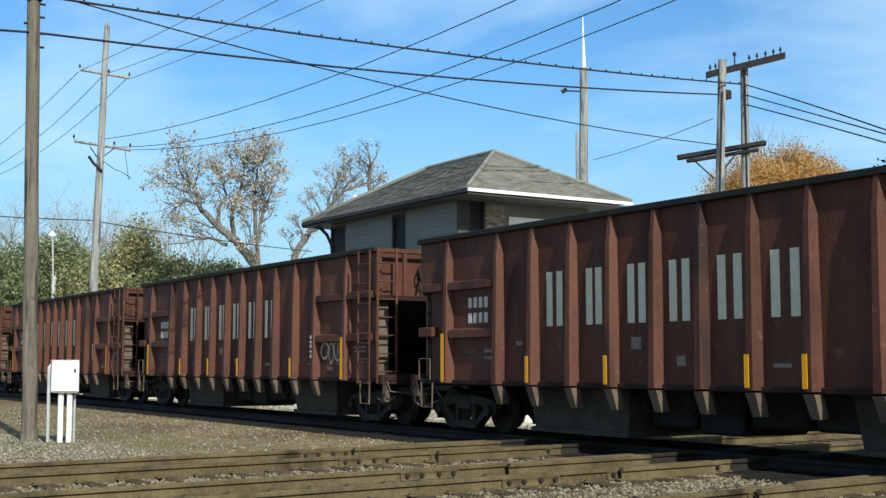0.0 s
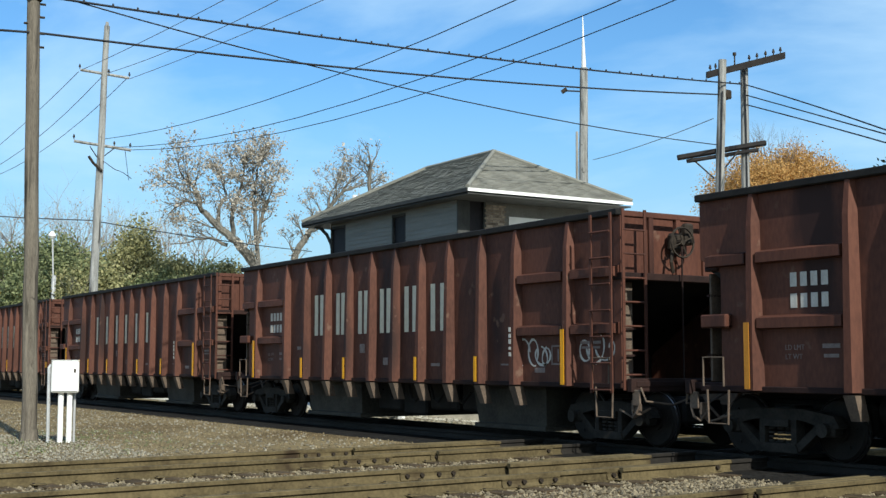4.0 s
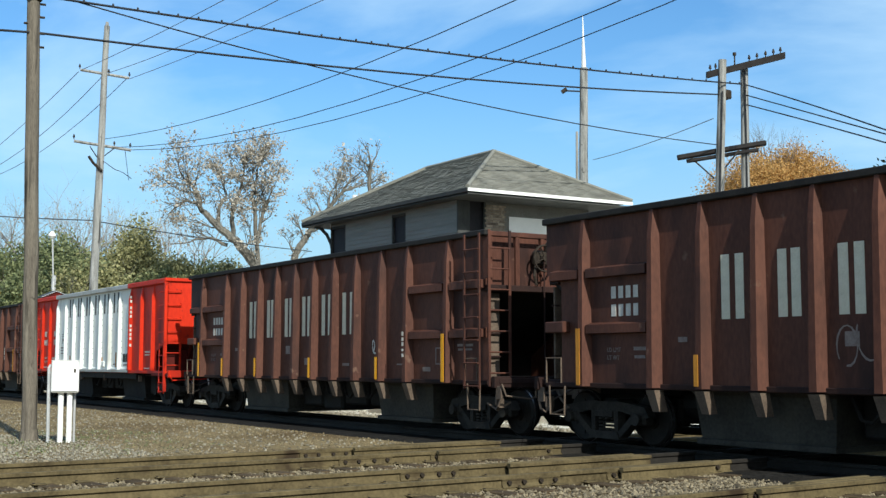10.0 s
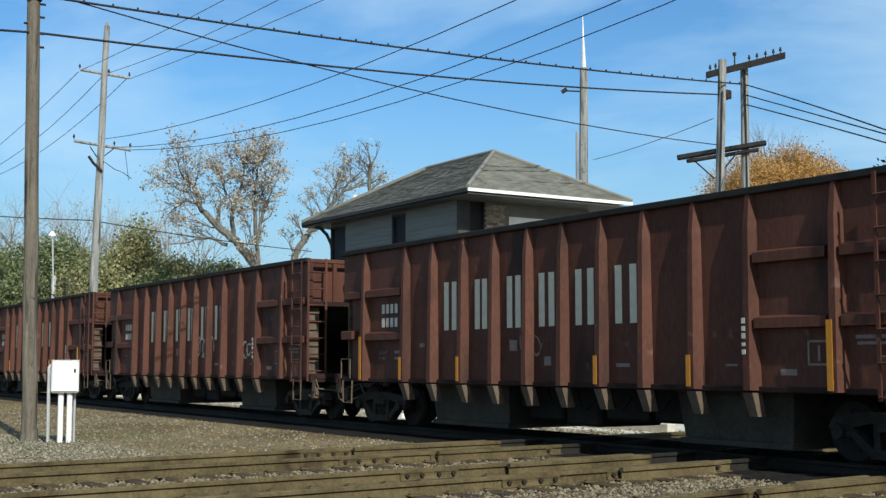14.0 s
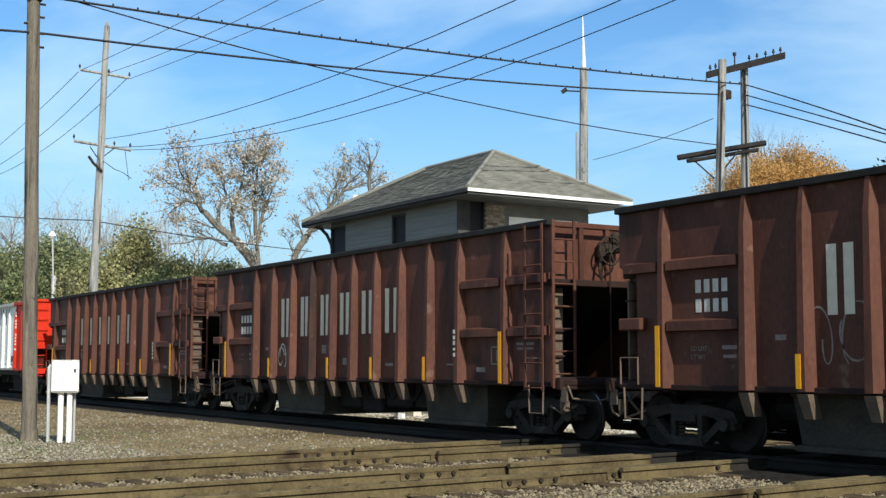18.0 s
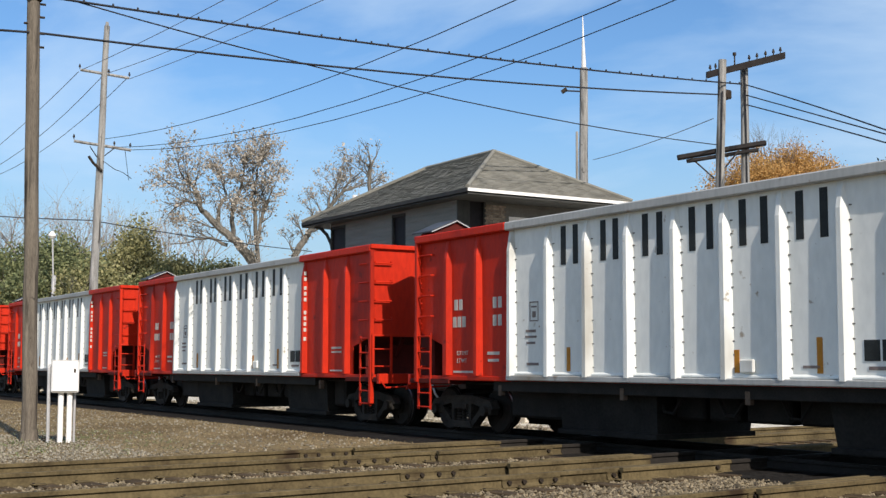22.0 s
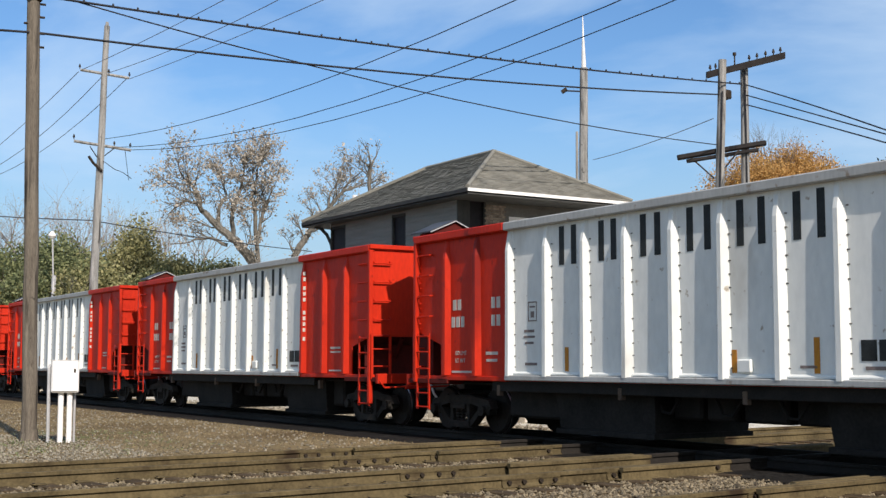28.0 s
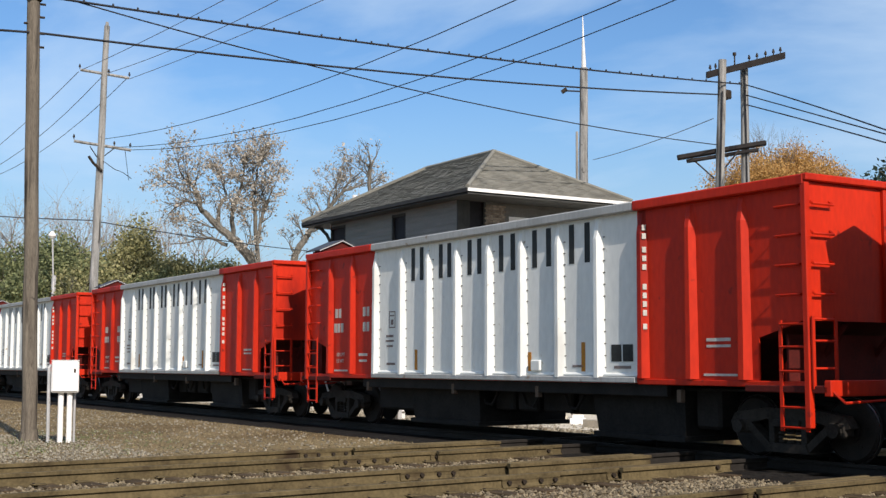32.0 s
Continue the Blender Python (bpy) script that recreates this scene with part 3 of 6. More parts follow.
def side_frame():
    """Cast truck side frame with window openings, spring nest and bearing ends."""
    s = Shape()
    y0, y1 = -0.09, 0.09
    s.prism([(-1.12, 0.50), (-1.02, 0.66), (-0.45, 0.74), (0.45, 0.74), (1.02, 0.66), (1.12, 0.50), (0.98, 0.46), (0.42, 0.58), (-0.42, 0.58), (-0.98, 0.46)], "y", y0, y1)
    s.prism([(-0.86, 0.50), (-0.74, 0.55), (-0.30, 0.20), (-0.38, 0.12)], "y", y0, y1)
    s.prism([(0.86, 0.50), (0.74, 0.55), (0.30, 0.20), (0.38, 0.12)], "y", y0, y1)
    s.prism([(-0.40, 0.11), (0.40, 0.11), (0.34, 0.24), (-0.34, 0.24)], "y", y0 - 0.03, y1 + 0.03)
    for x in (-0.30, 0.30):
        s.box(x - 0.05, x + 0.05, y0, y1, 0.22, 0.62)
    for x in (-0.16, 0.0, 0.16):
        for k in range(4):
            s.tube((x, 0, 0.25 + k * 0.06), (x, 0, 0.285 + k * 0.06), 0.065, n=10)
    for x in (-0.89, 0.89):
        s.soft(x - 0.15, x + 0.15, y0 - 0.02, y1 + 0.02, 0.36, 0.58, 0.03)
        s.tube((x, y0 - 0.10, 0.457), (x, y0, 0.457), 0.10, n=12)
    s.box(-0.24, 0.24, y0 - 0.04, y1 + 0.04, 0.48, 0.58)
    return s


def coupler():
    s = Shape()
    s.soft(-0.75, -0.16, -0.09, 0.09, 0.78, 0.98, 0.02)
    s.prism([(-0.18, -0.15), (0.04, -0.17), (0.10, -0.06), (0.02, 0.0), (0.06, 0.14), (-0.06, 0.19), (-0.18, 0.13)], "z", 0.72, 1.02)
    s.tube((-0.02, -0.10, 0.66), (-0.02, -0.10, 1.06), 0.03)
    return s


def bay(x0, x1, slope):
    """One discharge bay: a steep-sided chute drawn in towards its door frame."""
    rows = [(1.25, 1.20, slope), (0.95, 1.17, slope), (0.90, 1.13, slope * 0.7), (0.24, 1.06, 0.0), (0.23, 1.13, 0.05), (0.15, 1.13, 0.05)]
    v, f = [], []
    for z, y, g in rows:
        v += [(x0 - g, -y, z), (x1 + g, -y, z), (x1 + g, y, z), (x0 - g, y, z)]
    for r in range(len(rows) - 1):
        a = 4 * r
        f += [(a + k, a + (k + 1) % 4, a + 4 + (k + 1) % 4, a + 4 + k) for k in range(4)]
    m = 4 * (len(rows) - 1)
    return Shape().add(v, f + [(3, 2, 1, 0), (m, m + 1, m + 2, m + 3)])


def running_gear(car, mat):
    """Trucks, wheels, couplers, sill and brake gear: the same under both kinds of car."""
    ws, sf = wheelset().mesh("wheelset", WHEEL_STEEL), side_frame().mesh("side_frame", TRUCK_STEEL)
    treads = [Shape().tube((0, e * 0.723, 0), (0, e * 0.757, 0), 0.4555, n=28, caps=False).mesh("tread", TREAD) for e in (-1, 1)]
    for c in (-6.88, 6.82):
        for o in (-0.89, 0.89):
            w = part("wheelset", ws, None, car, "pair of steel wheels on an axle", pose(c + o, 0, 0.455))
            for tread in treads:
                part("tread", tread, None, w, "polished wheel tread")
        for e in (-1, 1):
            part("side_frame", sf, None, car, "dusty black cast truck side frame", pose(c, e * 1.0, 0))
        part("bolster", Shape().soft(c - 0.2, c + 0.2, -0.95, 0.95, 0.5, 0.78, 0.03), BLACK_STEEL, car)
        part("brake_beam", Shape().box(c - 0.47, c - 0.41, -0.75, 0.75, 0.35, 0.45), BLACK_STEEL, car)
        part("truck_frame", Shape().soft(c - 1.3, c + 1.3, -0.55, 0.55, 0.38, 0.84, 0.05), BLACK_STEEL, car)
        part("brake_cylinder", Shape().tube((c - 1.75 if c > 0 else c + 1.35, -0.3, 0.72), (c - 1.35 if c > 0 else c + 1.75, -0.3, 0.72), 0.24, n=12), BLACK_STEEL, car)
        part("brake_lever", Shape().box(c - 2.1, c + 2.1, 0.30, 0.36, 0.50, 0.95), BLACK_STEEL, car)
    part("centre_sill", Shape().box(-8.05, 8.0, -0.2, 0.2, 0.80, 1.10), BLACK_STEEL, car)
    cp = coupler()
    part("coupler", cp, STEEL_TAN, car, "knuckle coupler", pose(8.72, 0, 0))
    part("coupler", cp, STEEL_TAN, car, "knuckle coupler", pose(-8.72, 0, 0, 0, 0, 180))
    for s in (-1, 1):
        hose = [(s * 8.3, -0.35, 0.95), (s * 8.5, -0.38, 0.72), (s * 8.66, -0.3, 0.52), (s * 8.72, -0.22, 0.55)]
        part("air_hose", Shape().line(hose, 0.025), mat, car, "hanging air hose")
    part("brake_pipe", Shape().line([(-7.6, -1.05, 1.0), (-5.0, -1.12, 0.98), (5.0, -1.12, 0.98), (7.6, -1.05, 1.0)], 0.022), BLACK_STEEL, car)
    part("air_tank", Shape().tube((-0.75, 0.55, 0.72), (0.55, 0.55, 0.72), 0.2, n=14), BLACK_STEEL, car)


def ladder(car, name, mat, a, b, z0, z1, rungs, label, off=(0, 0), r=0.018):
    """A ladder between the feet a and b: two flat stringers and round rungs, each rung a piece of its own."""
    (xa, ya), (xb, yb) = a, b
    dx, dy = (0.028, 0.012) if abs(xb - xa) > abs(yb - ya) else (0.012, 0.028)
    s = Shape()
    for x, y in (a, b):
        s.box(x - dx, x + dx, y - dy, y + dy, z0, z1)
    ob = part(name, s, mat, car, label)
    rung = Shape().tube((xa + off[0], ya + off[1], 0), (xb + off[0], yb + off[1], 0), r, n=6).mesh("rung", mat)
    for z in rungs:
        part("rung", rung, None, ob, "", pose(0, 0, z))
    return ob


def frange(a, b, step):
    out = []
    while a < b + 1e-6:
        out.append(a)
        a += step
    return out


def plain_bar(w, h):
    """One plain upright painted bar on the side."""
    return Shape().box(-w / 2, w / 2, -0.006, 0.0, 0, h)


BROWN_RIBS = [-6.95, -5.20, -4.10, -2.97, -1.90, -0.82, 0.21, 1.27, 2.35, 3.50, 4.65, 6.22]


def rib_shape(z0, z1, deep, wide):
    """Tapered outside stake: a folded channel that is deepest low down."""
    w0, w1 = wide * 1.25 / 2, wide * 0.75 / 2
    rows = [(z1, deep * 0.45, w1), (z1 - 0.5, deep * 0.8, wide / 2), (z0 + 0.4, deep, w0), (z0, deep * 1.02, w0 * 1.1)]
    v, f = [], []
    for z, d, w in rows:
        v += [(-w, 0, z), (w, 0, z), (w * 0.5, -d, z), (-w * 0.5, -d, z)]
    for r in range(3):
        a = 4 * r
        f += [(a, a + 4, a + 7, a + 3), (a + 3, a + 7, a + 6, a + 2), (a + 2, a + 6, a + 5, a + 1), (a + 1, a + 5, a + 4, a)]
    return Shape().add(v, f + [(0, 3, 2, 1), (12, 13, 14, 15)])


def hat_shape(z0, z1, deep, front, base):
    """Pressed hat-section stake with slanting flanks, narrower towards the top."""
    rows = [(z1, 0.12, 0.62), (z1 - 0.38, 0.92, 0.85), (z0 + 0.5, 1.0, 1.0), (z0 + 0.12, 1.05, 1.03), (z0, 1.07, 1.03)]
    v, f = [], []
    for z, d, w in rows:
        v += [(-base * w, 0, z), (base * w, 0, z), (front * w, -deep * d, z), (-front * w, -deep * d, z)]
    for r in range(len(rows) - 1):
        a = 4 * r
        f += [(a, a + 4, a + 7, a + 3), (a + 3, a + 7, a + 6, a + 2), (a + 2, a + 6, a + 5, a + 1), (a + 1, a + 5, a + 4, a)]
    m = 4 * (len(rows) - 1)
    return Shape().add(v, f + [(0, 3, 2, 1), (m, m + 1, m + 2, m + 3)])


def foot_shape(z0, z1, deep, wide):
    """Dusty bracket that tucks in under the sill below a stake."""
    w = wide * 0.5
    v = [(-w, -deep * 0.95, z1), (w, -deep * 0.95, z1), (w, 0.03, z1), (-w, 0.03, z1), (-w * 0.8, -deep * 0.2, z0), (w * 0.8, -deep * 0.2, z0), (w * 0.8, 0.14, z0), (-w * 0.8, 0.14, z0)]
    return Shape().add(v, [(0, 1, 5, 4), (1, 2, 6, 5), (2, 3, 7, 6), (3, 0, 4, 7), (4, 5, 6, 7), (3, 2, 1, 0)])


def lettering(text, height, mat):
    """Flat stencil lettering in the plane of the side."""
    c = bpy.data.curves.new("lettering", "FONT")
    c.body, c.size, c.extrude = text, height * 1.4, 0.002
    c.resolution_u = 2
    ob = bpy.data.objects.new("lettering", c)
    me = bpy.data.meshes.new_from_object(ob)
    bpy.data.objects.remove(ob)
    me.materials.clear()
    me.materials.append(mat)
    return me


def build_brown():
    car = thing("hopper_car", "rust-brown open-top steel ballast hopper car with upright side stakes", "railway car", group="train of hopper cars")
    top, low = 3.97, 1.0
    x0, x1 = -8.08, 7.55
    stake = rib_shape(low, top - 0.08, 0.17, 0.20).mesh("stake", BROWN)
    foot = foot_shape(0.62, low - 0.035, 0.17, 0.20).mesh("stake_foot", STEEL_TAN)
    for e in (-1, 1):
        side = Shape().prism([(x0 + 0.42, low), (x1, low), (x1, top - 0.02), (x0, top - 0.02), (x0, 2.98), (x0 + 0.42, 2.74)], "y", e * (HALF - 0.17) - 0.012, e * (HALF - 0.17) + 0.012)
        part("side_sheet", side, BROWN, car, "brown side sheet streaked with grime")
        # the rim's shade is put into its black colour
        part("top_chord", Shape().soft(x0 - 0.02, x1 + 0.02, e * (HALF - 0.13) - 0.07, e * (HALF - 0.13) + 0.07, top - 0.11, top, 0.015), BLACK_STEEL, car, "top rim, blackened for shade")
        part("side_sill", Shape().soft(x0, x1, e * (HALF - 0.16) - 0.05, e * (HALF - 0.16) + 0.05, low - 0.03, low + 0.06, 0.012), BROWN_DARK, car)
        for i, x in enumerate(BROWN_RIBS):
            at = pose(x, e * (HALF - 0.17 + 0.012), 0, 0, 0, 0 if e < 0 else 180)
            part("stake", stake, None, car, "", at)
            if 0 < i < 11:
                part("stake_foot", foot, None, car, "dusty bracket below the sill", at)
        for xa, xb in ((-7.85, -7.06), (-6.84, -5.32), (4.77, 6.09), (6.34, 7.5)):
            for z in (2.93, 1.98):
                if xa < -7.5 and z < 2:
                    part("corner_shelf", Shape().soft(-7.95, -7.42, min(e * (HALF - 0.16), e * HALF), max(e * (HALF - 0.16), e * HALF), 1.92, 2.12, 0.02), BROWN, car, "brown corner bracket")
                    continue
                s = Shape().prism([(e * (HALF - 0.16), z - 0.10), (e * (HALF - 0.03), z - 0.085), (e * (HALF - 0.03), z + 0.06), (e * (HALF - 0.16), z + 0.10)], "x", xa, xb)
                part("side_rail", s, BROWN, car, "level stiffening bar")
    # sloping end sheets inside and the upright upper end walls
    for s, xe in ((1, 7.40), (-1, -7.91)):
        part("end_wall", Shape().box(xe - 0.015, xe + 0.015, -HALF + 0.2, HALF - 0.2, 2.88, 3.66 if s > 0 else 3.9).box(xe - s * 0.30 - 0.01, xe - s * 0.30 + 0.01, -HALF + 0.2, HALF - 0.2, 3.5, 3.93), BROWN, car, "upright upper end wall with a recessed top")
        part("end_chord", Shape().soft(xe - 0.06, xe + 0.08, -HALF + 0.1, HALF - 0.1, 3.86, 3.96, 0.012), BROWN, car)
        # end beam, platform and sill use the brown that has shade in its colour
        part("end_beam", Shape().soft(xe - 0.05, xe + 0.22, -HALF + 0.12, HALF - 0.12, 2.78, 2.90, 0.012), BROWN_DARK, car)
        # plate added to stop the view through; black here stands in for deep shade
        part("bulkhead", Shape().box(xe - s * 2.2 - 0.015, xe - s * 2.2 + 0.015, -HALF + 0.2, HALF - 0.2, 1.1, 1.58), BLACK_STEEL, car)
        part("slope_sheet", Shape().prism([(xe, 2.86), (xe - s * 3.0, 1.15), (xe - s * 3.0, 1.09), (xe, 2.80)], "y", -HALF + 0.18, HALF - 0.18), BLACK_STEEL, car, "sloping hopper floor, blackened for deep shade")
        for y in (-1.28, -0.62, 0.0, 0.62, 1.28):
            part("end_post", Shape().soft(xe + s * 0.02 - 0.05, xe + s * 0.02 + 0.05, y - 0.05, y + 0.05, 2.86, 3.9, 0.01), BROWN, car)
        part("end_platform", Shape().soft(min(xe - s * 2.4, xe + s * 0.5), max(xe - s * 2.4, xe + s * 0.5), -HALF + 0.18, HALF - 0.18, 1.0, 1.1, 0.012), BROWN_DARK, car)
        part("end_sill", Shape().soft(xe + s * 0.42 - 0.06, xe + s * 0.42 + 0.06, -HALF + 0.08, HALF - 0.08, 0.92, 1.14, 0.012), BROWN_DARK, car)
        for y in (-1.36, 1.36):
            part("corner_plate", Shape().box(xe - 0.02, xe + 0.02, min(y, y * 0.76), max(y, y * 0.76), 1.12, 2.75), STEEL_TAN, car, "dusty upright corner plate")
            for z in (1.5, 1.95, 2.4):
                part("corner_bracket", Shape().box(xe + s * 0.03 - 0.05, xe + s * 0.03 + 0.05, min(y, y * 0.74), max(y, y * 0.74), z, z + 0.035), BROWN_DARK, car)
    # ladders at two opposite corners, as seen on the near side by the leading end
    rung = frange(0.95, 3.75, 0.44)
    ladder(car, "side_ladder", BROWN, (6.98, -HALF - 0.02), (7.50, -HALF - 0.02), 0.9, 3.9, rung, "side ladder with round rungs", (0, -0.02))
    ladder(car, "side_ladder", BROWN, (-7.85, HALF + 0.02), (-7.35, HALF + 0.02), 0.9, 3.9, rung, "side ladder with round rungs", (0, 0.02))
    ladder(car, "end_ladder", BROWN, (7.72, -1.48), (7.72, -1.0), 0.95, 3.95, frange(1.2, 3.75, 0.40), "end ladder with round rungs")
    ladder(car, "end_ladder", BROWN, (-8.02, 1.0), (-8.02, 1.48), 0.95, 3.95, frange(1.2, 3.75, 0.40), "end ladder with round rungs")
    for x, y in ((7.28, -HALF), (7.28, HALF), (-7.6, -HALF), (-7.6, HALF)):
        s = Shape().line([(x - 0.22, y, 1.0), (x - 0.2, y, 0.5), (x + 0.2, y, 0.5), (x + 0.22, y, 1.0)], 0.018)
        part("step", s, STEEL_TAN, car, "hanging foot step")
        r = Shape().line([(x - 0.3, y, 1.05), (x - 0.3, y, 1.48), (x + 0.12, y, 1.48), (x + 0.12, y, 1.05)], 0.016)
        part("grab_iron", r, STEEL_TAN, car, "bent grab iron")
    # brake and coupling gear crowded round the corners
    for s, xe in ((1, 7.62), (-1, -7.95)):
        part("cut_lever", Shape().line([(xe + s * 0.42, -1.42, 1.0), (xe + s * 0.5, -1.38, 0.78), (xe + s * 0.62, -0.9, 0.72), (xe + s * 0.75, -0.3, 0.92)], 0.018), STEEL_TAN, car, "bent uncoupling lever")
        part("angle_bracket", Shape().soft(xe + s * 0.3 - 0.09, xe + s * 0.3 + 0.09, -1.42, -1.38, 0.70, 0.96, 0.012).soft(xe + s * 0.18 - 0.03, xe + s * 0.18 + 0.03, -1.4, -1.22, 0.60, 0.80, 0.015).line([(xe + s * 0.38, -1.4, 0.74), (xe + s * 0.3, -1.42, 0.58), (xe + s * 0.2, -1.38, 0.52), (xe + s * 0.12, -1.34, 0.64)], 0.022), STEEL_TAN, car, "dusty corner bracket")
        part("retainer_valve", Shape().tube((xe + s * 0.2, -1.3, 0.55), (xe + s * 0.2, -1.3, 0.72), 0.07, n=8), STEEL_TAN, car)
        part("pull_rod", Shape().line([(xe - s * 0.3, -1.25, 0.62), (xe + s * 0.1, -1.3, 0.5), (xe + s * 0.4, -1.2, 0.66)], 0.02), STEEL_TAN, car)
    # hand brake wheel and gear on the leading end
    wheel = Shape()
    wheel.line([(0, 0.26 * math.cos(2 * math.pi * i / 16), 0.26 * math.sin(2 * math.pi * i / 16)) for i in range(17)], 0.02, 5)
    for i in range(4):
        a = math.pi * i / 2 + 0.4
        wheel.tube((0, 0, 0), (0, 0.26 * math.cos(a), 0.26 * math.sin(a)), 0.013, n=5)
    wheel.tube((-0.22, 0, 0), (0.02, 0, 0), 0.05)
    part("hand_brake", wheel, BOLT, car, "hand brake wheel", pose(7.72, -0.15, 3.45))
    part("brake_housing", Shape().soft(7.46, 7.62, -0.30, 0.02, 3.30, 3.62, 0.05).soft(7.5, 7.66, 0.0, 0.2, 3.42, 3.80, 0.04).line([(7.62, -0.3, 3.35), (7.66, -0.36, 3.1), (7.64, -0.3, 2.92)], 0.03), BOLT, car, "black hand brake gear box")
    block = Shape()
    for q in range(4):
        block.box(7.417, 7.422, 0.80, 0.98 - 0.03 * (q % 2), 3.26 + q * 0.10, 3.325 + q * 0.10).box(7.417, 7.422, 1.03 - 0.02 * (q % 2), 1.20, 3.26 + q * 0.10, 3.325 + q * 0.10)
    part("stencil_block", block, MARK_WHITE, car, "white stencil marking on the end wall")
    part("brake_rod", Shape().tube((7.70, -0.15, 3.4), (7.70, -0.15, 1.1), 0.016, n=6), BROWN_DARK, car)
    for xa, xb in ((-4.55, -1.95), (-1.75, -0.7), (-0.62, 0.35), (0.5, 1.6), (1.75, 2.7), (2.85, 5.05)):
        deep = xb - xa > 1.5
        if deep:
            part("discharge_bay", bay(xa, xb, 0.12), BAY_STEEL, car, "grey discharge chute under the floor")
        else:
            part("gate_motor", Shape().soft(xa, xb, -0.75, 0.75, 0.26 + 0.07 * (int(xa * 10) % 3), 1.0, 0.05), BLACK_STEEL, car)
    for x in (-1.45, -0.6, 0.25, 1.15, 2.1):
        part("linkage", Shape().line([(x - 0.3, -0.95, 0.92), (x - 0.12, -0.98, 0.62), (x + 0.05, -0.98, 0.58), (x + 0.28, -0.95, 0.80)], 0.03), BLACK_STEEL, car, "black door linkage")
    part("hanging_chain", Shape().line([(2.3, -1.2, 0.95), (2.36, -1.2, 0.66), (2.46, -1.2, 0.60), (2.52, -1.2, 0.72)], 0.018), BLACK_STEEL, car)
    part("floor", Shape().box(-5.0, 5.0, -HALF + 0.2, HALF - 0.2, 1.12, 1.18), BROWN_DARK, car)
    running_gear(car, STEEL_TAN)
    # painted bars and small markings
    for e in (-1,):
        y = e * (HALF - 0.17 + 0.013)
        back = 0 if e < 0 else 180
        for n, x in enumerate((-3.52, -2.42, -1.33, -0.32, 0.76, 1.84)):
            w = (0.46, 0.42, 0.44, 0.46, 0.50, 0.54)[n]
            for q in (-1, 1):
                part("painted_bar", plain_bar(0.17, 0.97), LETTER_SILVER, car, "silver painted upright bar", pose(-e * x + q * (w / 2 - 0.085), y, 2.05, 0, 0, back))
        for z, high in ((2.47, 0.20), (2.17, 0.20)):
            for q in range(4):
                part("number_bar", Shape().box(-0.058, 0.058, -0.006, 0, z, z + high), MARK_WHITE, car, "white marking bar", pose(-e * (-6.24 + q * 0.185), y, 0, 0, 0, back))
        for x, z, w, h in ((-5.6, 1.60, 0.3, 0.06), (-5.6, 1.47, 0.26, 0.05), (1.75, 1.33, 0.34, 0.06), (-4.6, 1.72, 0.2, 0.08), (5.3, 1.22, 0.3, 0.09), (6.75, 1.72, 0.55, 0.05), (6.75, 1.64, 0.5, 0.04), (-1.35, 1.62, 0.24, 0.20), (-0.3, 1.35, 0.2, 0.16), (4.2, 1.35, 0.24, 0.03)):
            part("stencil_bar", Shape().box(-w / 2, w / 2, -0.006, 0, z, z + h), MARK_GREY, car, "worn stencil marking", pose(-e * x, y, 0, 0, 0, back))
        for text, z in (("LD LMT", 1.58), ("LT WT", 1.45)):
            part("lettering", lettering(text, 0.075, MARK_GREY), None, car, "worn stencil lettering", pose(-6.42, y - 0.004, z, 90))
        frame_mark = Shape().box(-0.2, 0.2, -0.006, 0, 1.36, 1.39).box(-0.2, 0.2, -0.006, 0, 1.68, 1.71).box(-0.2, -0.17, -0.006, 0, 1.36, 1.71).box(0.17, 0.2, -0.006, 0, 1.36, 1.71).box(-0.02, 0.02, -0.006, 0, 1.42, 1.64)
        part("stencil_frame", frame_mark, MARK_GREY, car, "grey stencil panel", pose(-e * 5.85, y, 0, 0, 0, back))
        for q, z in enumerate((1.52, 1.64, 1.75, 1.86, 1.97)):
            part("stencil_bar", Shape().box(-0.035, 0.035, -0.006, 0, z, z + (0.07, 0.05, 0.08, 0.07, 0.08)[q]), MARK_WHITE, car, "", pose(-e * 4.62, e * (HALF + 0.022), 0, 0, 0, back))
    return car


WHITE_RIBS = [-4.63, -3.49, -2.41, -1.33, -0.21, 0.86, 1.97, 3.05]
RED_RIBS = [-6.82, -5.74, 4.15, 5.26, 6.36]


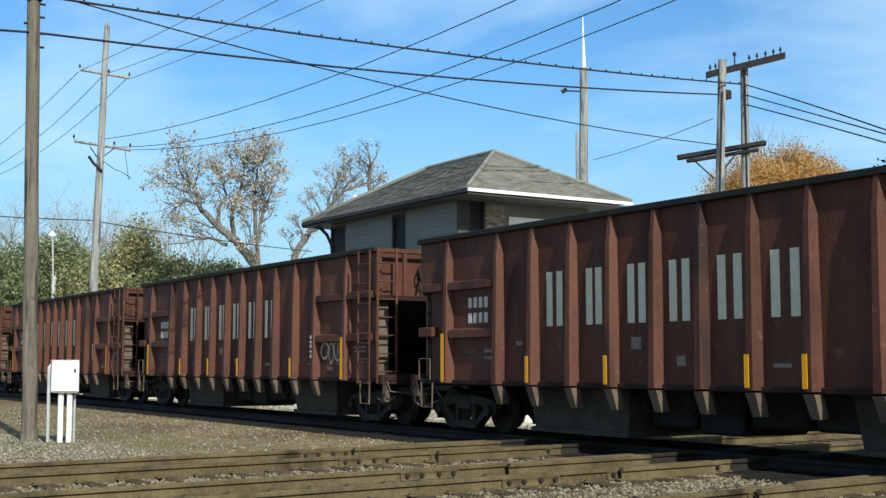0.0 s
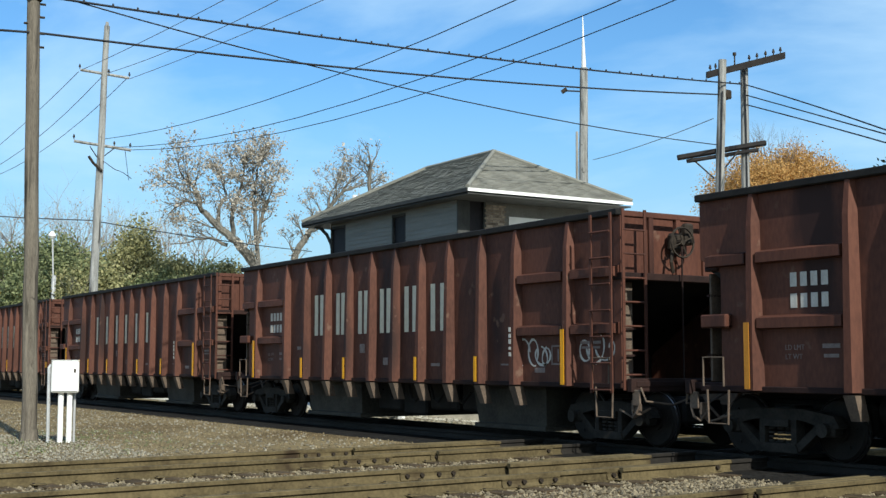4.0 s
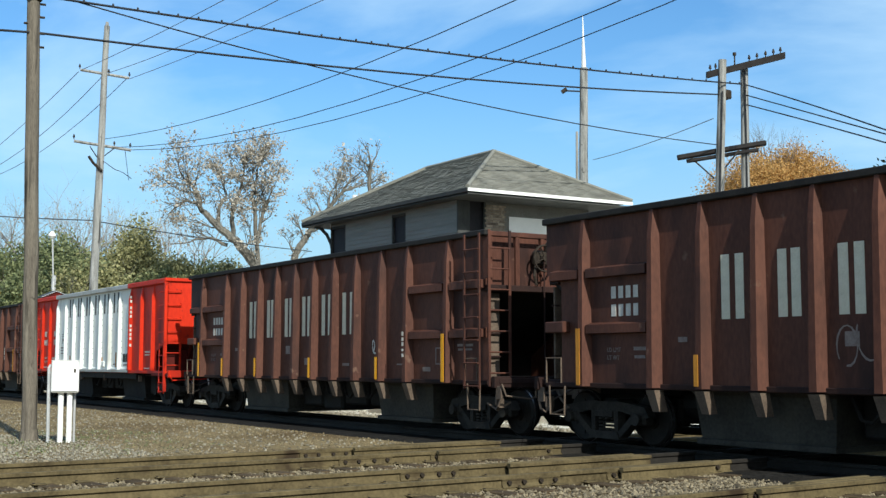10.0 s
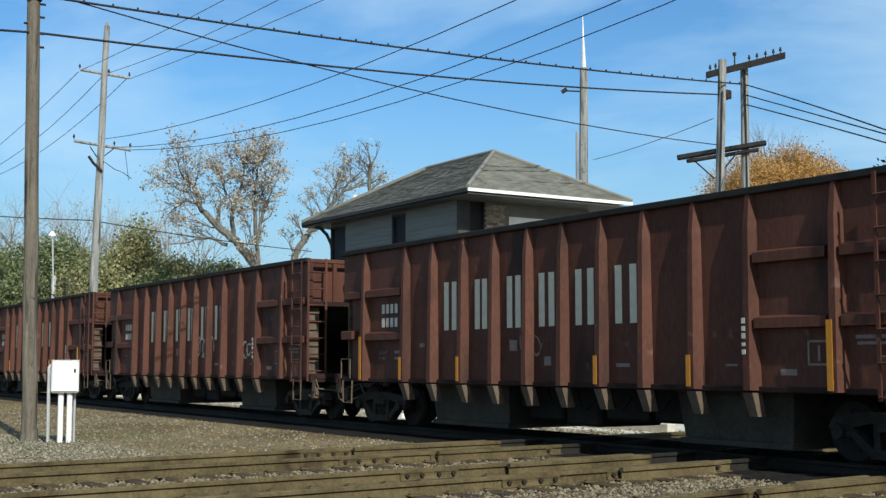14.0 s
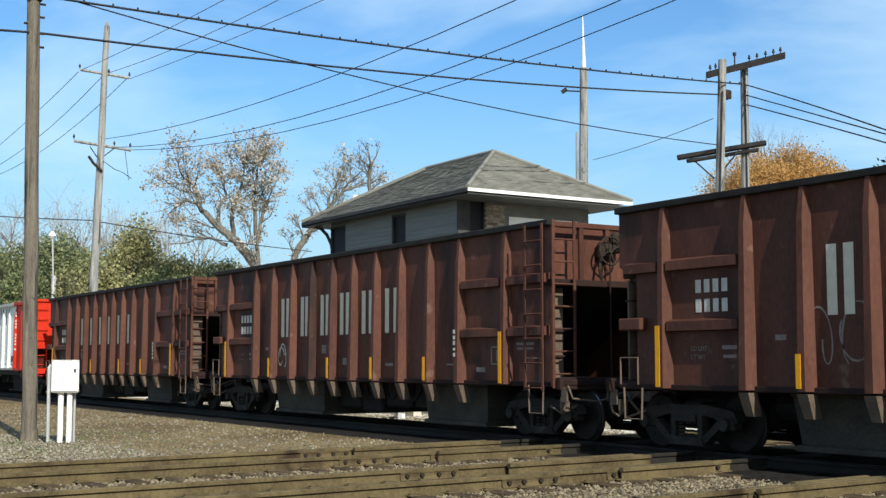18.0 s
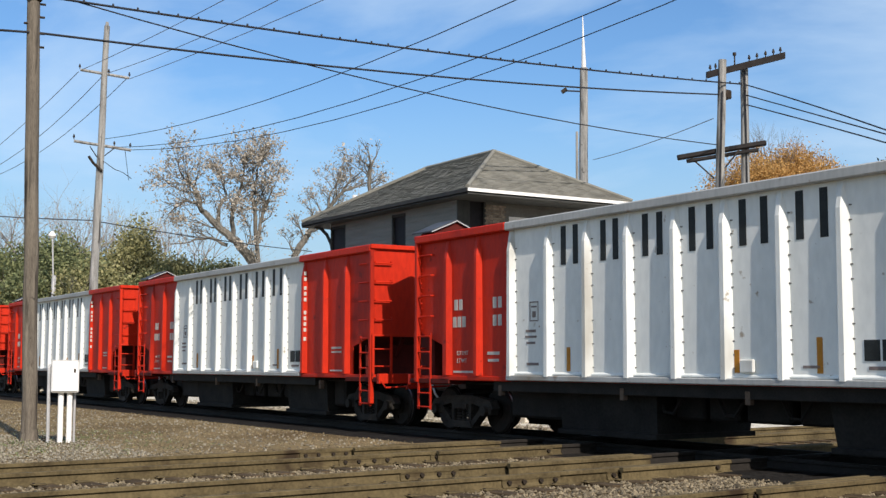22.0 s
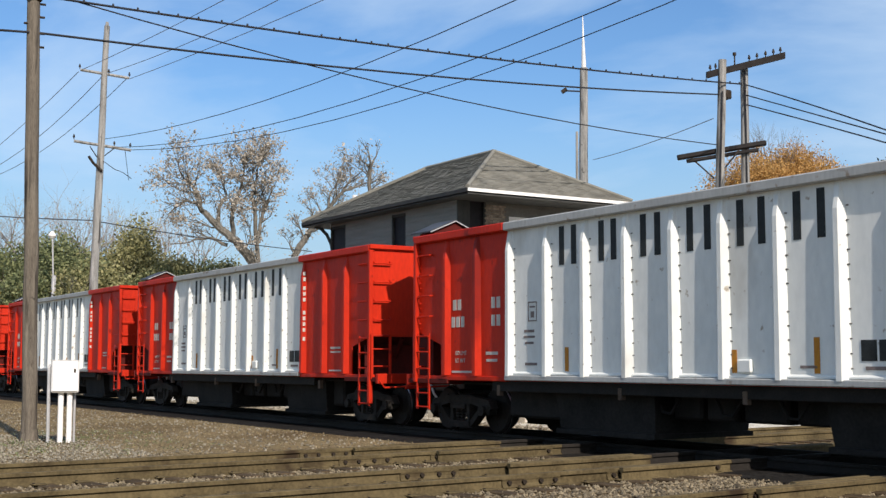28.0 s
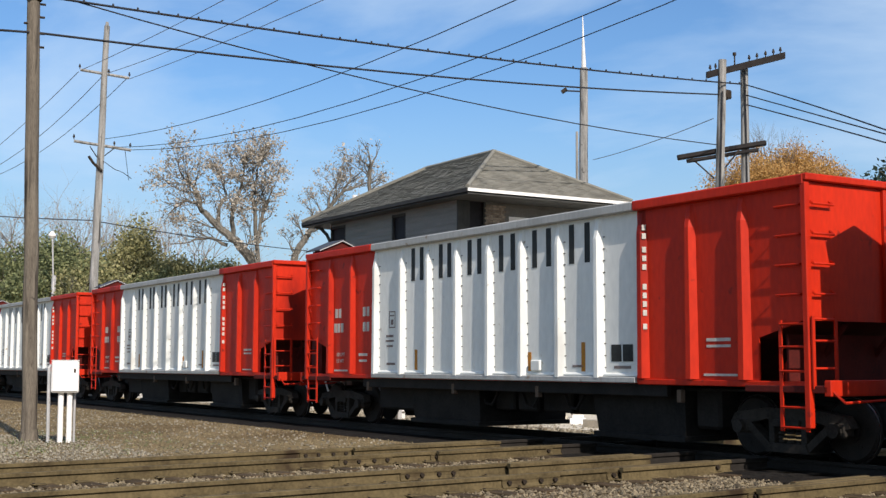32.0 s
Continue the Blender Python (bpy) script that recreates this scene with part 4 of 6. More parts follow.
def build_red():
    car = thing("hopper_car", "red open-top ballast hopper car with a silver-white middle", "railway car", group="train of hopper cars")
    top, low = 4.03, 1.12
    xa, xb, xc, xd = -7.92, -4.72, 4.03, 7.60
    post = hat_shape(low + 0.03, top - 0.16, 0.105, 0.045, 0.135).mesh("stake", SILVER)
    stake = hat_shape(low + 0.03, top - 0.16, 0.10, 0.05, 0.13).mesh("stake", RED)
    rivet = Shape()
    for i, z in enumerate(frange(1.32, 3.72, 0.20)):
        if i % 7 != 5:
            rivet.soft(-0.022, 0.022, -0.016, 0.012, z - 0.010, z + 0.010, 0.005)
    rivet = rivet.mesh("riveted_seam", RIVET)
    for e in (-1, 1):
        y = e * (HALF - 0.14)
        part("middle_sheet", Shape().box(xb, xc, y - 0.012, y + 0.012, low, top - 0.02), SILVER, car, "silver-white side sheet")
        for sgn, x_in, x_out in ((1, xc, xd), (-1, xb, xa)):
            cut = x_out - sgn * (0.97 if sgn > 0 else 0.85)
            pts = [(x_in, low), (cut, low), (cut, 1.76), (x_out - sgn * 0.03, 2.02), (x_out, 2.02), (x_out, top - 0.02), (x_in, top - 0.02)]
            part("end_sheet", Shape().prism(pts, "y", y - 0.012, y + 0.012), RED, car, "red side sheet near the end")
            part("top_chord", Shape().soft(min(x_in, x_out + sgn * 0.02), max(x_in, x_out + sgn * 0.02), e * (HALF - 0.09) - 0.09, e * (HALF - 0.09) + 0.09, top - 0.16, top, 0.02), RED, car, "red top rim")
            part("side_sill", Shape().soft(min(x_in, x_out), max(x_in, x_out), e * (HALF - 0.13) - 0.06, e * (HALF - 0.13) + 0.06, low - 0.07, low + 0.02, 0.012), RED, car, "red side sill")
            rows = Shape()
            for z in frange(2.1, 3.8, 0.105):
                rows.tube((x_out - sgn * 0.05, y + e * 0.012, z), (x_out - sgn * 0.05, y + e * 0.04, z), 0.02, n=6)
            tagged(part("riveted_seam", rows, RED, car), kind="stuff")
        part("top_chord", Shape().soft(xb, xc, e * (HALF - 0.09) - 0.085, e * (HALF - 0.09) + 0.085, top - 0.16, top - 0.004, 0.02), SILVER_DULL, car, "dull silver top rim")
        part("side_sill", Shape().soft(xb, xc, e * (HALF - 0.10) - 0.075, e * (HALF - 0.10) + 0.075, low - 0.05, low + 0.05, 0.015), SILVER_DULL, car, "dull silver side sill")
        part("bottom_ledge", Shape().prism([(y, low + 0.05), (y + e * 0.05, low + 0.06), (y + e * 0.05, low + 0.085), (y, low + 0.125)], "x", xb, xc), SILVER, car)
        part("under_sill", Shape().soft(xb - 0.6, xc + 0.6, e * (HALF - 0.22) - 0.05, e * (HALF - 0.22) + 0.05, low - 0.26, low - 0.05, 0.012), BLACK_STEEL, car)
        for x in WHITE_RIBS:
            part("stake", post, None, car, "", pose(x, y + e * 0.012, 0, 0, 0, 0 if e < 0 else 180))
            tagged(part("riveted_seam", rivet, None, car, "", pose(x - e * 0.135, y + e * 0.012, 0, 0, 0, 0 if e < 0 else 180)), kind="stuff")
        for x in RED_RIBS:
            part("stake", stake, None, car, "", pose(x, y + e * 0.012, 0, 0, 0, 0 if e < 0 else 180))
    for s, xe in ((1, xd), (-1, xa)):
        part("end_wall", Shape().box(xe - 0.03, xe, -HALF + 0.13, HALF - 0.13, 1.98, top - 0.05) if s > 0 else Shape().box(xe, xe + 0.03, -HALF + 0.13, HALF - 0.13, 1.98, top - 0.05), RED, car, "red upright end wall")
        part("end_chord", Shape().soft(xe - 0.05 + s * 0.03, xe + 0.05 + s * 0.03, -HALF + 0.01, HALF - 0.01, top - 0.10, top + 0.005, 0.015), RED, car, "red end rim")
        part("end_post", Shape().soft(xe + s * 0.03 - 0.03, xe + s * 0.03 + 0.03, 0.12, 0.24, 1.98, top - 0.12, 0.01), RED, car)
        # Inner plate, floor and platform carry the end's shade in their dark red.
        part("bulkhead", Shape().box(xe - s * 0.5 - 0.02, xe - s * 0.5 + 0.02, -HALF + 0.2, HALF - 0.2, 1.08, 1.80) if s > 0 else Shape().box(xe + 1.13, xe + 1.17, -HALF + 0.2, HALF - 0.2, 1.08, 1.54), DARK_RED, car)
        part("slope_sheet", Shape().prism([(xe - s * 0.04, 2.08), (xe - s * 1.05, 1.84), (xe - s * 2.3, 1.14), (xe - s * 2.3, 1.06), (xe - s * 1.05, 1.75), (xe - s * 0.04, 2.0)], "y", -HALF + 0.17, HALF - 0.17), DARK_RED, car, "sloping hopper floor, red darkened for shade")
        part("end_platform", Shape().soft(min(xe - s * 1.2, xe + s * 0.32), max(xe - s * 1.2, xe + s * 0.32), -HALF + 0.05, HALF - 0.05, 0.98, 1.08, 0.012), DARK_RED, car, "end platform, red darkened for shade")
        part("end_sill", Shape().soft(xe + s * 0.32 - 0.06, xe + s * 0.32 + 0.06, -HALF + 0.05, HALF - 0.05, 0.94, 1.16, 0.012), RED, car)
        for y in (-HALF + 0.06, HALF - 0.06):
            part("corner_post", Shape().soft(xe - 0.05, xe + 0.05, y - 0.05, y + 0.05, 0.5 if s > 0 else 1.0, top - 0.12, 0.012), RED, car, "red corner post")
            ladder(car, "low_ladder", RED, (xe - s * 0.50, y), (xe - s * 0.04, y), 0.45, 2.0, (0.50, 0.78, 1.28, 1.62, 1.94), "red ladder with steps below the platform", (0, -0.02))
        ladder(car, "end_ladder", RED, (xe + s * 0.09, -HALF + 0.06), (xe + s * 0.09, -HALF + 0.52), 1.04, 2.04, (1.32, 1.70, 2.0), "red end ladder")
        for z in frange(2.35, 3.85, 0.42):
            grab = Shape().line([(xe, -HALF + 0.12, z + 0.06), (xe + s * 0.08, -HALF + 0.12, z), (xe + s * 0.08, -HALF + 0.55, z), (xe, -HALF + 0.55, z + 0.06)], 0.018)
            part("grab_iron", grab, RED, car, "red grab iron")
            side = Shape().line([(xe - s * 0.1, -HALF + 0.12, z), (xe - s * 0.1, -HALF + 0.04, z), (xe - s * 0.55, -HALF + 0.04, z), (xe - s * 0.55, -HALF + 0.12, z)], 0.015)
            part("grab_iron", side, RED, car, "red grab iron")
        for q in (-1, 1):
            part("end_brace", Shape().tube((xe - s * 0.1, q * 0.6, 1.95), (xe - s * 0.9, q * 0.5, 1.08), 0.05, n=6), DARK_RED, car)
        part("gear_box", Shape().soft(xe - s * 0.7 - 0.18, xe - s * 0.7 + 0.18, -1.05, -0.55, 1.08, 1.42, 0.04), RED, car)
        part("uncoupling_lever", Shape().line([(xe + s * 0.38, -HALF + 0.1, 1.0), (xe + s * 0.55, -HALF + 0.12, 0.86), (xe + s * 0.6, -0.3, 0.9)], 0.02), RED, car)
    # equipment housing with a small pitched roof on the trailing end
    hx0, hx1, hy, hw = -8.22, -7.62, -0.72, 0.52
    part("housing", Shape().prism([(hy - hw, 1.10), (hy + hw, 1.10), (hy + hw, 4.12), (hy, 4.36), (hy - hw, 4.12)], "x", hx0 + 0.03, hx1 - 0.03), DARK_RED, car, "dark red equipment housing on the end platform")
    for e in (-1, 1):
        part("roof_panel", Shape().prism([(hy, 4.38), (hy + e * (hw + 0.1), 4.115), (hy + e * (hw + 0.1), 4.145), (hy, 4.415)], "x", hx0 - 0.18, hx1 + 0.02), PANEL_GREY, car, "grey pitched roof panel")
        part("roof_edge", Shape().prism([(hy, 4.37), (hy + e * (hw + 0.11), 4.105), (hy + e * (hw + 0.11), 4.125), (hy, 4.39)], "x", hx1 + 0.021, hx1 + 0.04), GALV, car, "grey metal roof edge")
    for x in (-0.9, 0.45, 1.75):
        part("linkage", Shape().line([(x - 0.3, -0.95, 0.90), (x - 0.1, -0.98, 0.60), (x + 0.1, -0.98, 0.58), (x + 0.28, -0.95, 0.82)], 0.03), BLACK_STEEL, car, "black door linkage")
    for x in (-5.1, -1.6, 1.2, 4.9):
        part("sill_hook", Shape().soft(x - 0.05, x + 0.05, -HALF + 0.16, -HALF + 0.26, 0.78, 0.98, 0.01), STEEL_TAN, car)
    # added block that closes the view between cars, its red darkened for shade
    part("gap_block", Shape().soft(-8.2, -7.95, -0.18, 1.38, 1.10, 3.05, 0.02), DARK_RED, car, "dark block added beside the housing to close the gap")
    part("floor", Shape().box(-5.4, 5.4, -HALF + 0.17, HALF - 0.17, 1.06, 1.11), RED, car)
    for ba, bb in ((-3.6, -1.1), (2.55, 4.7)):
        part("discharge_bay", bay(ba, bb, 0.1), BAY_BLACK, car, "black discharge chute under the floor")
    for ba, bb in ((-0.95, -0.3), (-0.2, 0.45), (0.6, 1.5), (1.65, 2.4)):
        part("gate_motor", Shape().soft(ba, bb, -0.8, 0.8, 0.48, 1.0, 0.04), BLACK_STEEL, car)
    for ba, bb in ((-5.35, -3.75), (4.8, 5.35)):
        part("cross_bearer", Shape().soft(ba, bb, -0.95, 0.95, 0.36, 1.0, 0.05), BLACK_STEEL, car, "black cross bearer beside the chute")
    running_gear(car, MARK_WHITE)
    for e in (-1,):
        y = e * (HALF - 0.14 + 0.013)
        back = 0 if e < 0 else 180
        for n, x in enumerate((-2.90, -1.82, -0.75, 0.35, 1.43, 2.52)):
            w = (0.48, 0.46, 0.48, 0.52, 0.56, 0.57)[n]
            for q in (-1, 1):
                part("painted_bar", plain_bar(0.14, 0.69), LETTER_BLACK, car, "black painted upright bar", pose(-e * x + q * (w / 2 - 0.07), y, 3.12, 0, 0, back))
        for row, z in enumerate((2.44, 2.10)):
            for x in ((-6.55, -6.38, -5.2, -5.03), (-6.60, -6.43, -6.26, -5.2, -5.03))[row]:
                part("number_bar", Shape().box(-0.06, 0.06, -0.006, 0, z, z + 0.21), MARK_WHITE, car, "white marking bar", pose(-e * x, y, 0, 0, 0, back))
        for x, z, w, h in ((-5.25, 1.55, 0.4, 0.06), (-5.25, 1.42, 0.36, 0.05), (-6.2, 1.2, 0.9, 0.04), (5.82, 1.72, 0.5, 0.05), (5.82, 1.63, 0.5, 0.04), (5.85, 1.2, 0.7, 0.035)):
            part("stencil_bar", Shape().box(-w / 2, w / 2, -0.006, 0, z, z + h), MARK_WHITE, car, "white stencil marking", pose(-e * x, y, 0, 0, 0, back))
        for text, z in (("LD LMT", 1.55), ("LT WT", 1.40)):
            part("lettering", lettering(text, 0.085, MARK_WHITE), None, car, "white stencil lettering", pose(-6.52, y - 0.004, z, 90))
        part("stencil_frame", Shape().box(-0.13, 0.13, -0.006, 0, 2.15, 2.17).box(-0.13, 0.13, -0.006, 0, 2.49, 2.51).box(-0.13, -0.115, -0.006, 0, 2.15, 2.51).box(0.115, 0.13, -0.006, 0, 2.15, 2.51).box(-0.08, 0.08, -0.006, 0, 2.40, 2.43).box(-0.05, 0.05, -0.006, 0, 2.22, 2.33), MARK_GREY, car, "thin dark stencil frame", pose(-e * -3.95, y, 0, 0, 0, back))
        for x, z, w, h in ((-4.05, 1.95, 0.3, 0.05), (-4.05, 1.85, 0.34, 0.04), (-4.05, 1.74, 0.26, 0.04), (-4.0, 1.35, 0.36, 0.05), (2.45, 1.32, 0.3, 0.04), (3.62, 1.30, 0.42, 0.05)):
            part("stencil_bar", Shape().box(-w / 2, w / 2, -0.006, 0, z, z + h), MARK_GREY, car, "grey stencil marking", pose(-e * x, y, 0, 0, 0, back))
        for x in (3.47, 3.76):
            part("stencil_frame", Shape().box(-0.125, 0.125, -0.006, 0, 1.42, 1.70), LETTER_BLACK, car, "black stencil panel", pose(-e * x, y, 0, 0, 0, back))
        for x, h in ((-2.95, 0.42), (1.05, 0.34), (2.6, 0.5)):
            part("reflector", Shape().box(-0.05, 0.05, -0.006, 0, 1.25, 1.25 + h), OCHRE, car, "faded orange reflector strip", pose(-e * x, y, 0, 0, 0, back))
        for q, z in enumerate((3.58, 3.44, 3.22, 3.08, 2.94, 2.62, 2.48, 2.34, 2.20, 1.98)):
            part("stencil_bar", Shape().box(-0.032, 0.032, -0.006, 0, z - 0.045, z + 0.045), MARK_WHITE, car, "", pose(4.15 + 0.096, y - 0.052, 0, 0, 0, 51))
        part("pocket", Shape().soft(-0.14, 0.14, -0.06, 0.0, 1.25, 1.45, 0.02), SILVER, car, "", pose(-e * 1.28, y, 0, 0, 0, back))
    return car


brown_car, red_car = build_brown(), build_red()
cars = []
first = {}
for k in range(CARS):
    kind = k in RED_CARS
    tmpl = red_car if kind else brown_car
    if kind not in first:
        first[kind] = tmpl
        c = tmpl
        c.matrix_basis = pose(stands(k), YC, 0)
    else:
        c = copy_thing(tmpl, pose(stands(k), YC, 0))
    cars.append(c)

# reflector strips on the brown cars differ from car to car
strip_long = Shape().box(-0.05, 0.05, -0.008, 0, 1.02, 1.98).mesh("reflector", YELLOW)
strip_short = Shape().box(-0.045, 0.045, -0.008, 0, 1.04, 1.52).mesh("reflector", YELLOW)
strip_old = Shape().box(-0.045, 0.045, -0.008, 0, 1.04, 1.52).mesh("reflector", OCHRE)
strip_long_old = Shape().box(-0.05, 0.05, -0.008, 0, 1.02, 1.98).mesh("reflector", OCHRE)
STRIPS = {0: (2, 4, 7, 8, 10), 1: (2, 4, 6, 9), 2: (2, 5, 8), 3: (2, 4, 7, 9), 4: (1, 2, 4, 7, 9), 5: (1, 3, 5, 7), 6: (2, 6, 8), 7: (1, 3, 6, 9),
          9: (1, 3, 7, 9), 10: (), 11: (2, 5, 8), 12: (2, 5, 7, 9), 13: (2, 4, 7, 9)}
for k, at in STRIPS.items():
    old = k in (2, 6, 9, 10)
    y = -(HALF - 0.17 + 0.012) - 0.178
    for i in (0, 11):
        if k != 10:
            part("reflector", strip_long_old if old else strip_long, None, cars[k], "yellow reflector strip", pose(BROWN_RIBS[i] - 0.04, y, 0))
    for i in at:
        part("reflector", strip_old if old else strip_short, None, cars[k], "yellow reflector strip", pose(BROWN_RIBS[i] - 0.04, y, 0))


part("placard", Shape().soft(-0.16, 0.16, -0.03, 0.0, 1.20, 1.42, 0.01), YELLOW, cars[5], "small yellow placard board", pose(7.1, -(HALF - 0.17 + 0.013), 0))


def scrawl(seed, w, h, n, thick):
    """Looping sprayed lines: each loop one flat ribbon."""
    r = random.Random(seed)
    s = Shape()
    x = -w / 2
    for _ in range(n):
        cx, cz, rx, rz, a0 = x + w / n / 2, h / 2 + r.uniform(-0.1, 0.1) * h, w / n * r.uniform(0.4, 0.8), h * r.uniform(0.3, 0.5), r.uniform(0, 6.3)
        v, turn_by, drift = [], r.uniform(0.34, 0.46), r.uniform(-0.02, 0.03)
        for q in range(15):
            a = a0 + q * turn_by
            k = thick * (0.75 + 0.25 * math.sin(q * 1.3))
            for e in (1, -1):
                v.append((cx + q * drift + (rx + e * k) * math.cos(a), -0.004, cz + (rz + e * k) * math.sin(a)))
        s.add(v, [(2 * q, 2 * q + 1, 2 * q + 3, 2 * q + 2) for q in range(14)])
        x += w / n
    return s


for k, x, z, w, h, n in ((1, 5.3, 1.35, 0.75, 0.6, 3), (3, 5.2, 1.3, 1.0, 0.5, 4), (3, 6.8, 1.35, 0.7, 0.5, 3), (6, -1.3, 1.35, 0.5, 0.6, 2), (6, 1.3, 1.3, 0.4, 0.6, 2), (11, -3.4, 1.3, 0.9, 0.9, 3), (11, -2.3, 1.5, 0.6, 0.6, 2),
                         (11, -0.2, 1.5, 0.5, 0.5, 2), (11, 1.0, 1.4, 0.6, 0.5, 2), (11, 5.3, 1.3, 0.7, 0.7, 3), (9, -0.8, 1.5, 0.7, 0.5, 3), (10, 0.8, 1.5, 1.5, 0.7, 4), (10, 3.9, 1.5, 0.5, 0.5, 2), (13, -3.5, 1.35, 0.5, 0.6, 3), (12, -3.5, 1.3, 0.6, 0.6, 3), (7, 3.0, 1.6, 0.2, 0.3, 1)):
    part("graffiti", scrawl(k * 31 + int(x * 10), w, h, n, 0.018 if k in (6, 9, 11) else 0.026), MARK_GREY if k in (6, 9, 11) else MARK_WHITE, cars[k], "pale sprayed graffiti scrawl", pose(x, -(HALF - 0.17 + 0.013), z))


# ---------------------------------------------------------------- the old railway tower
def tower():
    """Two-storey tower with siding, boarded windows and a shingled hip roof. Walls x -39.4 to -31.1, y 20.3 to 25.3."""
    x0, x1, y0, y1, zt = -39.4, -31.1, 20.3, 25.3, 6.42
    ob = thing("railway_tower", "old two-storey railway tower with grey siding and a shingled hip roof", "building")
    ex0, ex1, ey0, ey1, ez = -40.6, -29.75, 19.75, 26.0, 6.44
    ym, rz, ra, rb = 22.87, 8.20, -37.05, -32.9
    wall = Shape()
    wall.box(x0, x1, y0, y0 + 0.2, GROUND, 4.9).box(x0, x1, y0, y0 + 0.2, 6.2, zt)
    for a, b in ((x0 + 1.15, x1 - 3.95), (x1 - 3.05, x1)):
        wall.box(a, b, y0, y0 + 0.2, 4.9, 6.2)
    part("front_wall", wall, SIDING, ob, "grey sided wall")
    for a, b in ((x0 + 1.15, x1 - 3.95), (x1 - 3.05, x1)):
        z = 4.5
        while z < 6.35:
            part("siding_board", Shape().prism([(y0, z), (y0 - 0.026, z), (y0 - 0.006, z + 0.135), (y0, z + 0.135)], "x", a, b), SIDING, ob)
            z += 0.135
    # whole side wall has the eave's shade in its siding colour
    side = Shape().box(x1 - 0.2, x1, y0 + 0.2, y1, GROUND, 4.6).box(x1 - 0.2, x1, y0 + 0.2, y0 + 0.35, 4.6, zt).box(x1 - 0.2, x1, y0 + 1.0, y1, 4.6, zt)
    part("side_wall", side, SHADED_SIDING, ob, "sided wall coloured dark for the eave's shade")
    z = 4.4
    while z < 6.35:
        part("siding_board", Shape().prism([(x1, z), (x1 + 0.026, z), (x1 + 0.006, z + 0.135), (x1, z + 0.135)], "y", y0 + 1.75, y1), SHADED_SIDING, ob)
        z += 0.135
    part("rear_wall", Shape().box(x0, x1, y1 - 0.2, y1 + 0.0, GROUND, zt).box(x0, x0 + 0.2, y0 + 0.2, y1 - 0.2, GROUND, zt), SIDING, ob)
    for a, b in ((x0, x0 + 1.15), (x1 - 3.95, x1 - 3.05)):
        w = part("window", Shape().box(a + 0.03, b - 0.03, y0 + 0.06, y0 + 0.10, 4.92, 6.18), BOARD, ob, "dark boarded-up window")
        part("window_frame", Shape().box(a, a + 0.07, y0 - 0.01, y0 + 0.12, 4.9, 6.2).box(b - 0.07, b, y0 - 0.01, y0 + 0.12, 4.9, 6.2).box(a, b, y0 - 0.01, y0 + 0.12, 6.12, 6.2), TRIM_DARK, w)
    w = part("window", Shape().box(x1 - 0.12, x1 - 0.08, y0 + 0.36, y0 + 0.98, 4.62, 6.3), BOARD, ob, "dark boarded-up window")
    part("window_frame", Shape().box(x1 - 0.05, x1 + 0.015, y0 + 0.35, y0 + 0.42, 4.6, 6.3).box(x1 - 0.05, x1 + 0.015, y0 + 0.93, y0 + 1.0, 4.6, 6.3), TRIM_DARK, w)
    # dark strip added over the wall's edge in place of the eave's shade
    part("corner_shade", Shape().box(x1 - 0.02, x1 + 0.02, y0 - 0.03, y0 + 0.34, GROUND, zt - 0.01), TRIM_DARK, ob, "dark strip for the eave's shade at the wall corner")
    # added white panel: sunlight below the eave's shadow edge, given as colour
    part("sunlit_band", Shape().box(x1 + 0.03, x1 + 0.05, y0 + 1.85, y1 - 0.5, 4.3, 5.88), TRIM_WHITE, ob, "white panel standing in for the sunlit lower side wall")
    # brick pier beside the corner window
    brick = Shape().soft(-0.012, 0.03, 0.0, 0.235, 0.0, 0.066, 0.004).mesh("brick", BRICK)
    for r in range(22):
        for q in range(3):
            part("brick", brick, None, ob, "", pose(x1, y0 + 1.02 + q * 0.245 - (0.0 if r % 2 else 0.06), 4.5 + r * 0.078))
    # roof: four slopes laid in courses of shingles
    corners = {"s": ((ex0, ey0), (ex1, ey0), (rb, ym), (ra, ym)), "e": ((ex1, ey0), (ex1, ey1), (rb, ym), (rb, ym)),
               "n": ((ex1, ey1), (ex0, ey1), (ra, ym), (rb, ym)), "w": ((ex0, ey1), (ex0, ey0), (ra, ym), (ra, ym))}
    rng = random.Random(8)
    for key, (a, b, c, d) in corners.items():
        s = Shape()
        A, B, C, D = (Vector((*p, z)) for p, z in zip((a, b, c, d), (ez, ez, rz, rz)))
        nrm = (B - A).cross(D - A).normalized()
        rows = 30
        for r in range(rows):
            t0, t1 = r / rows, (r + 1) / rows
            l0, l1, u0, u1 = A.lerp(D, t0), B.lerp(C, t0), A.lerp(D, t1), B.lerp(C, t1)
            n = max(1, int((l1 - l0).length / 0.26))
            for q in range(n):
                f0, f1 = q / n, (q + 1) / n
                lift = 0.022 + rng.uniform(0, 0.012)
                p = [l0.lerp(l1, f0) + nrm * lift, l0.lerp(l1, f1) + nrm * lift, u0.lerp(u1, f1) + nrm * 0.006, u0.lerp(u1, f0) + nrm * 0.006]
                e = [l0.lerp(l1, f0), l0.lerp(l1, f1)]
                s.add(p + e, [(0, 1, 2, 3), (4, 5, 1, 0)])
        me = bpy.data.meshes.new("shingles")
        me.from_pydata([tuple(q) for q in s.v], [], s.f)
        me.materials.append(SHINGLE)
        tagged(part("shingles", me, None, ob, "weathered grey-brown shingle courses"), kind="stuff")
    deck = Shape()
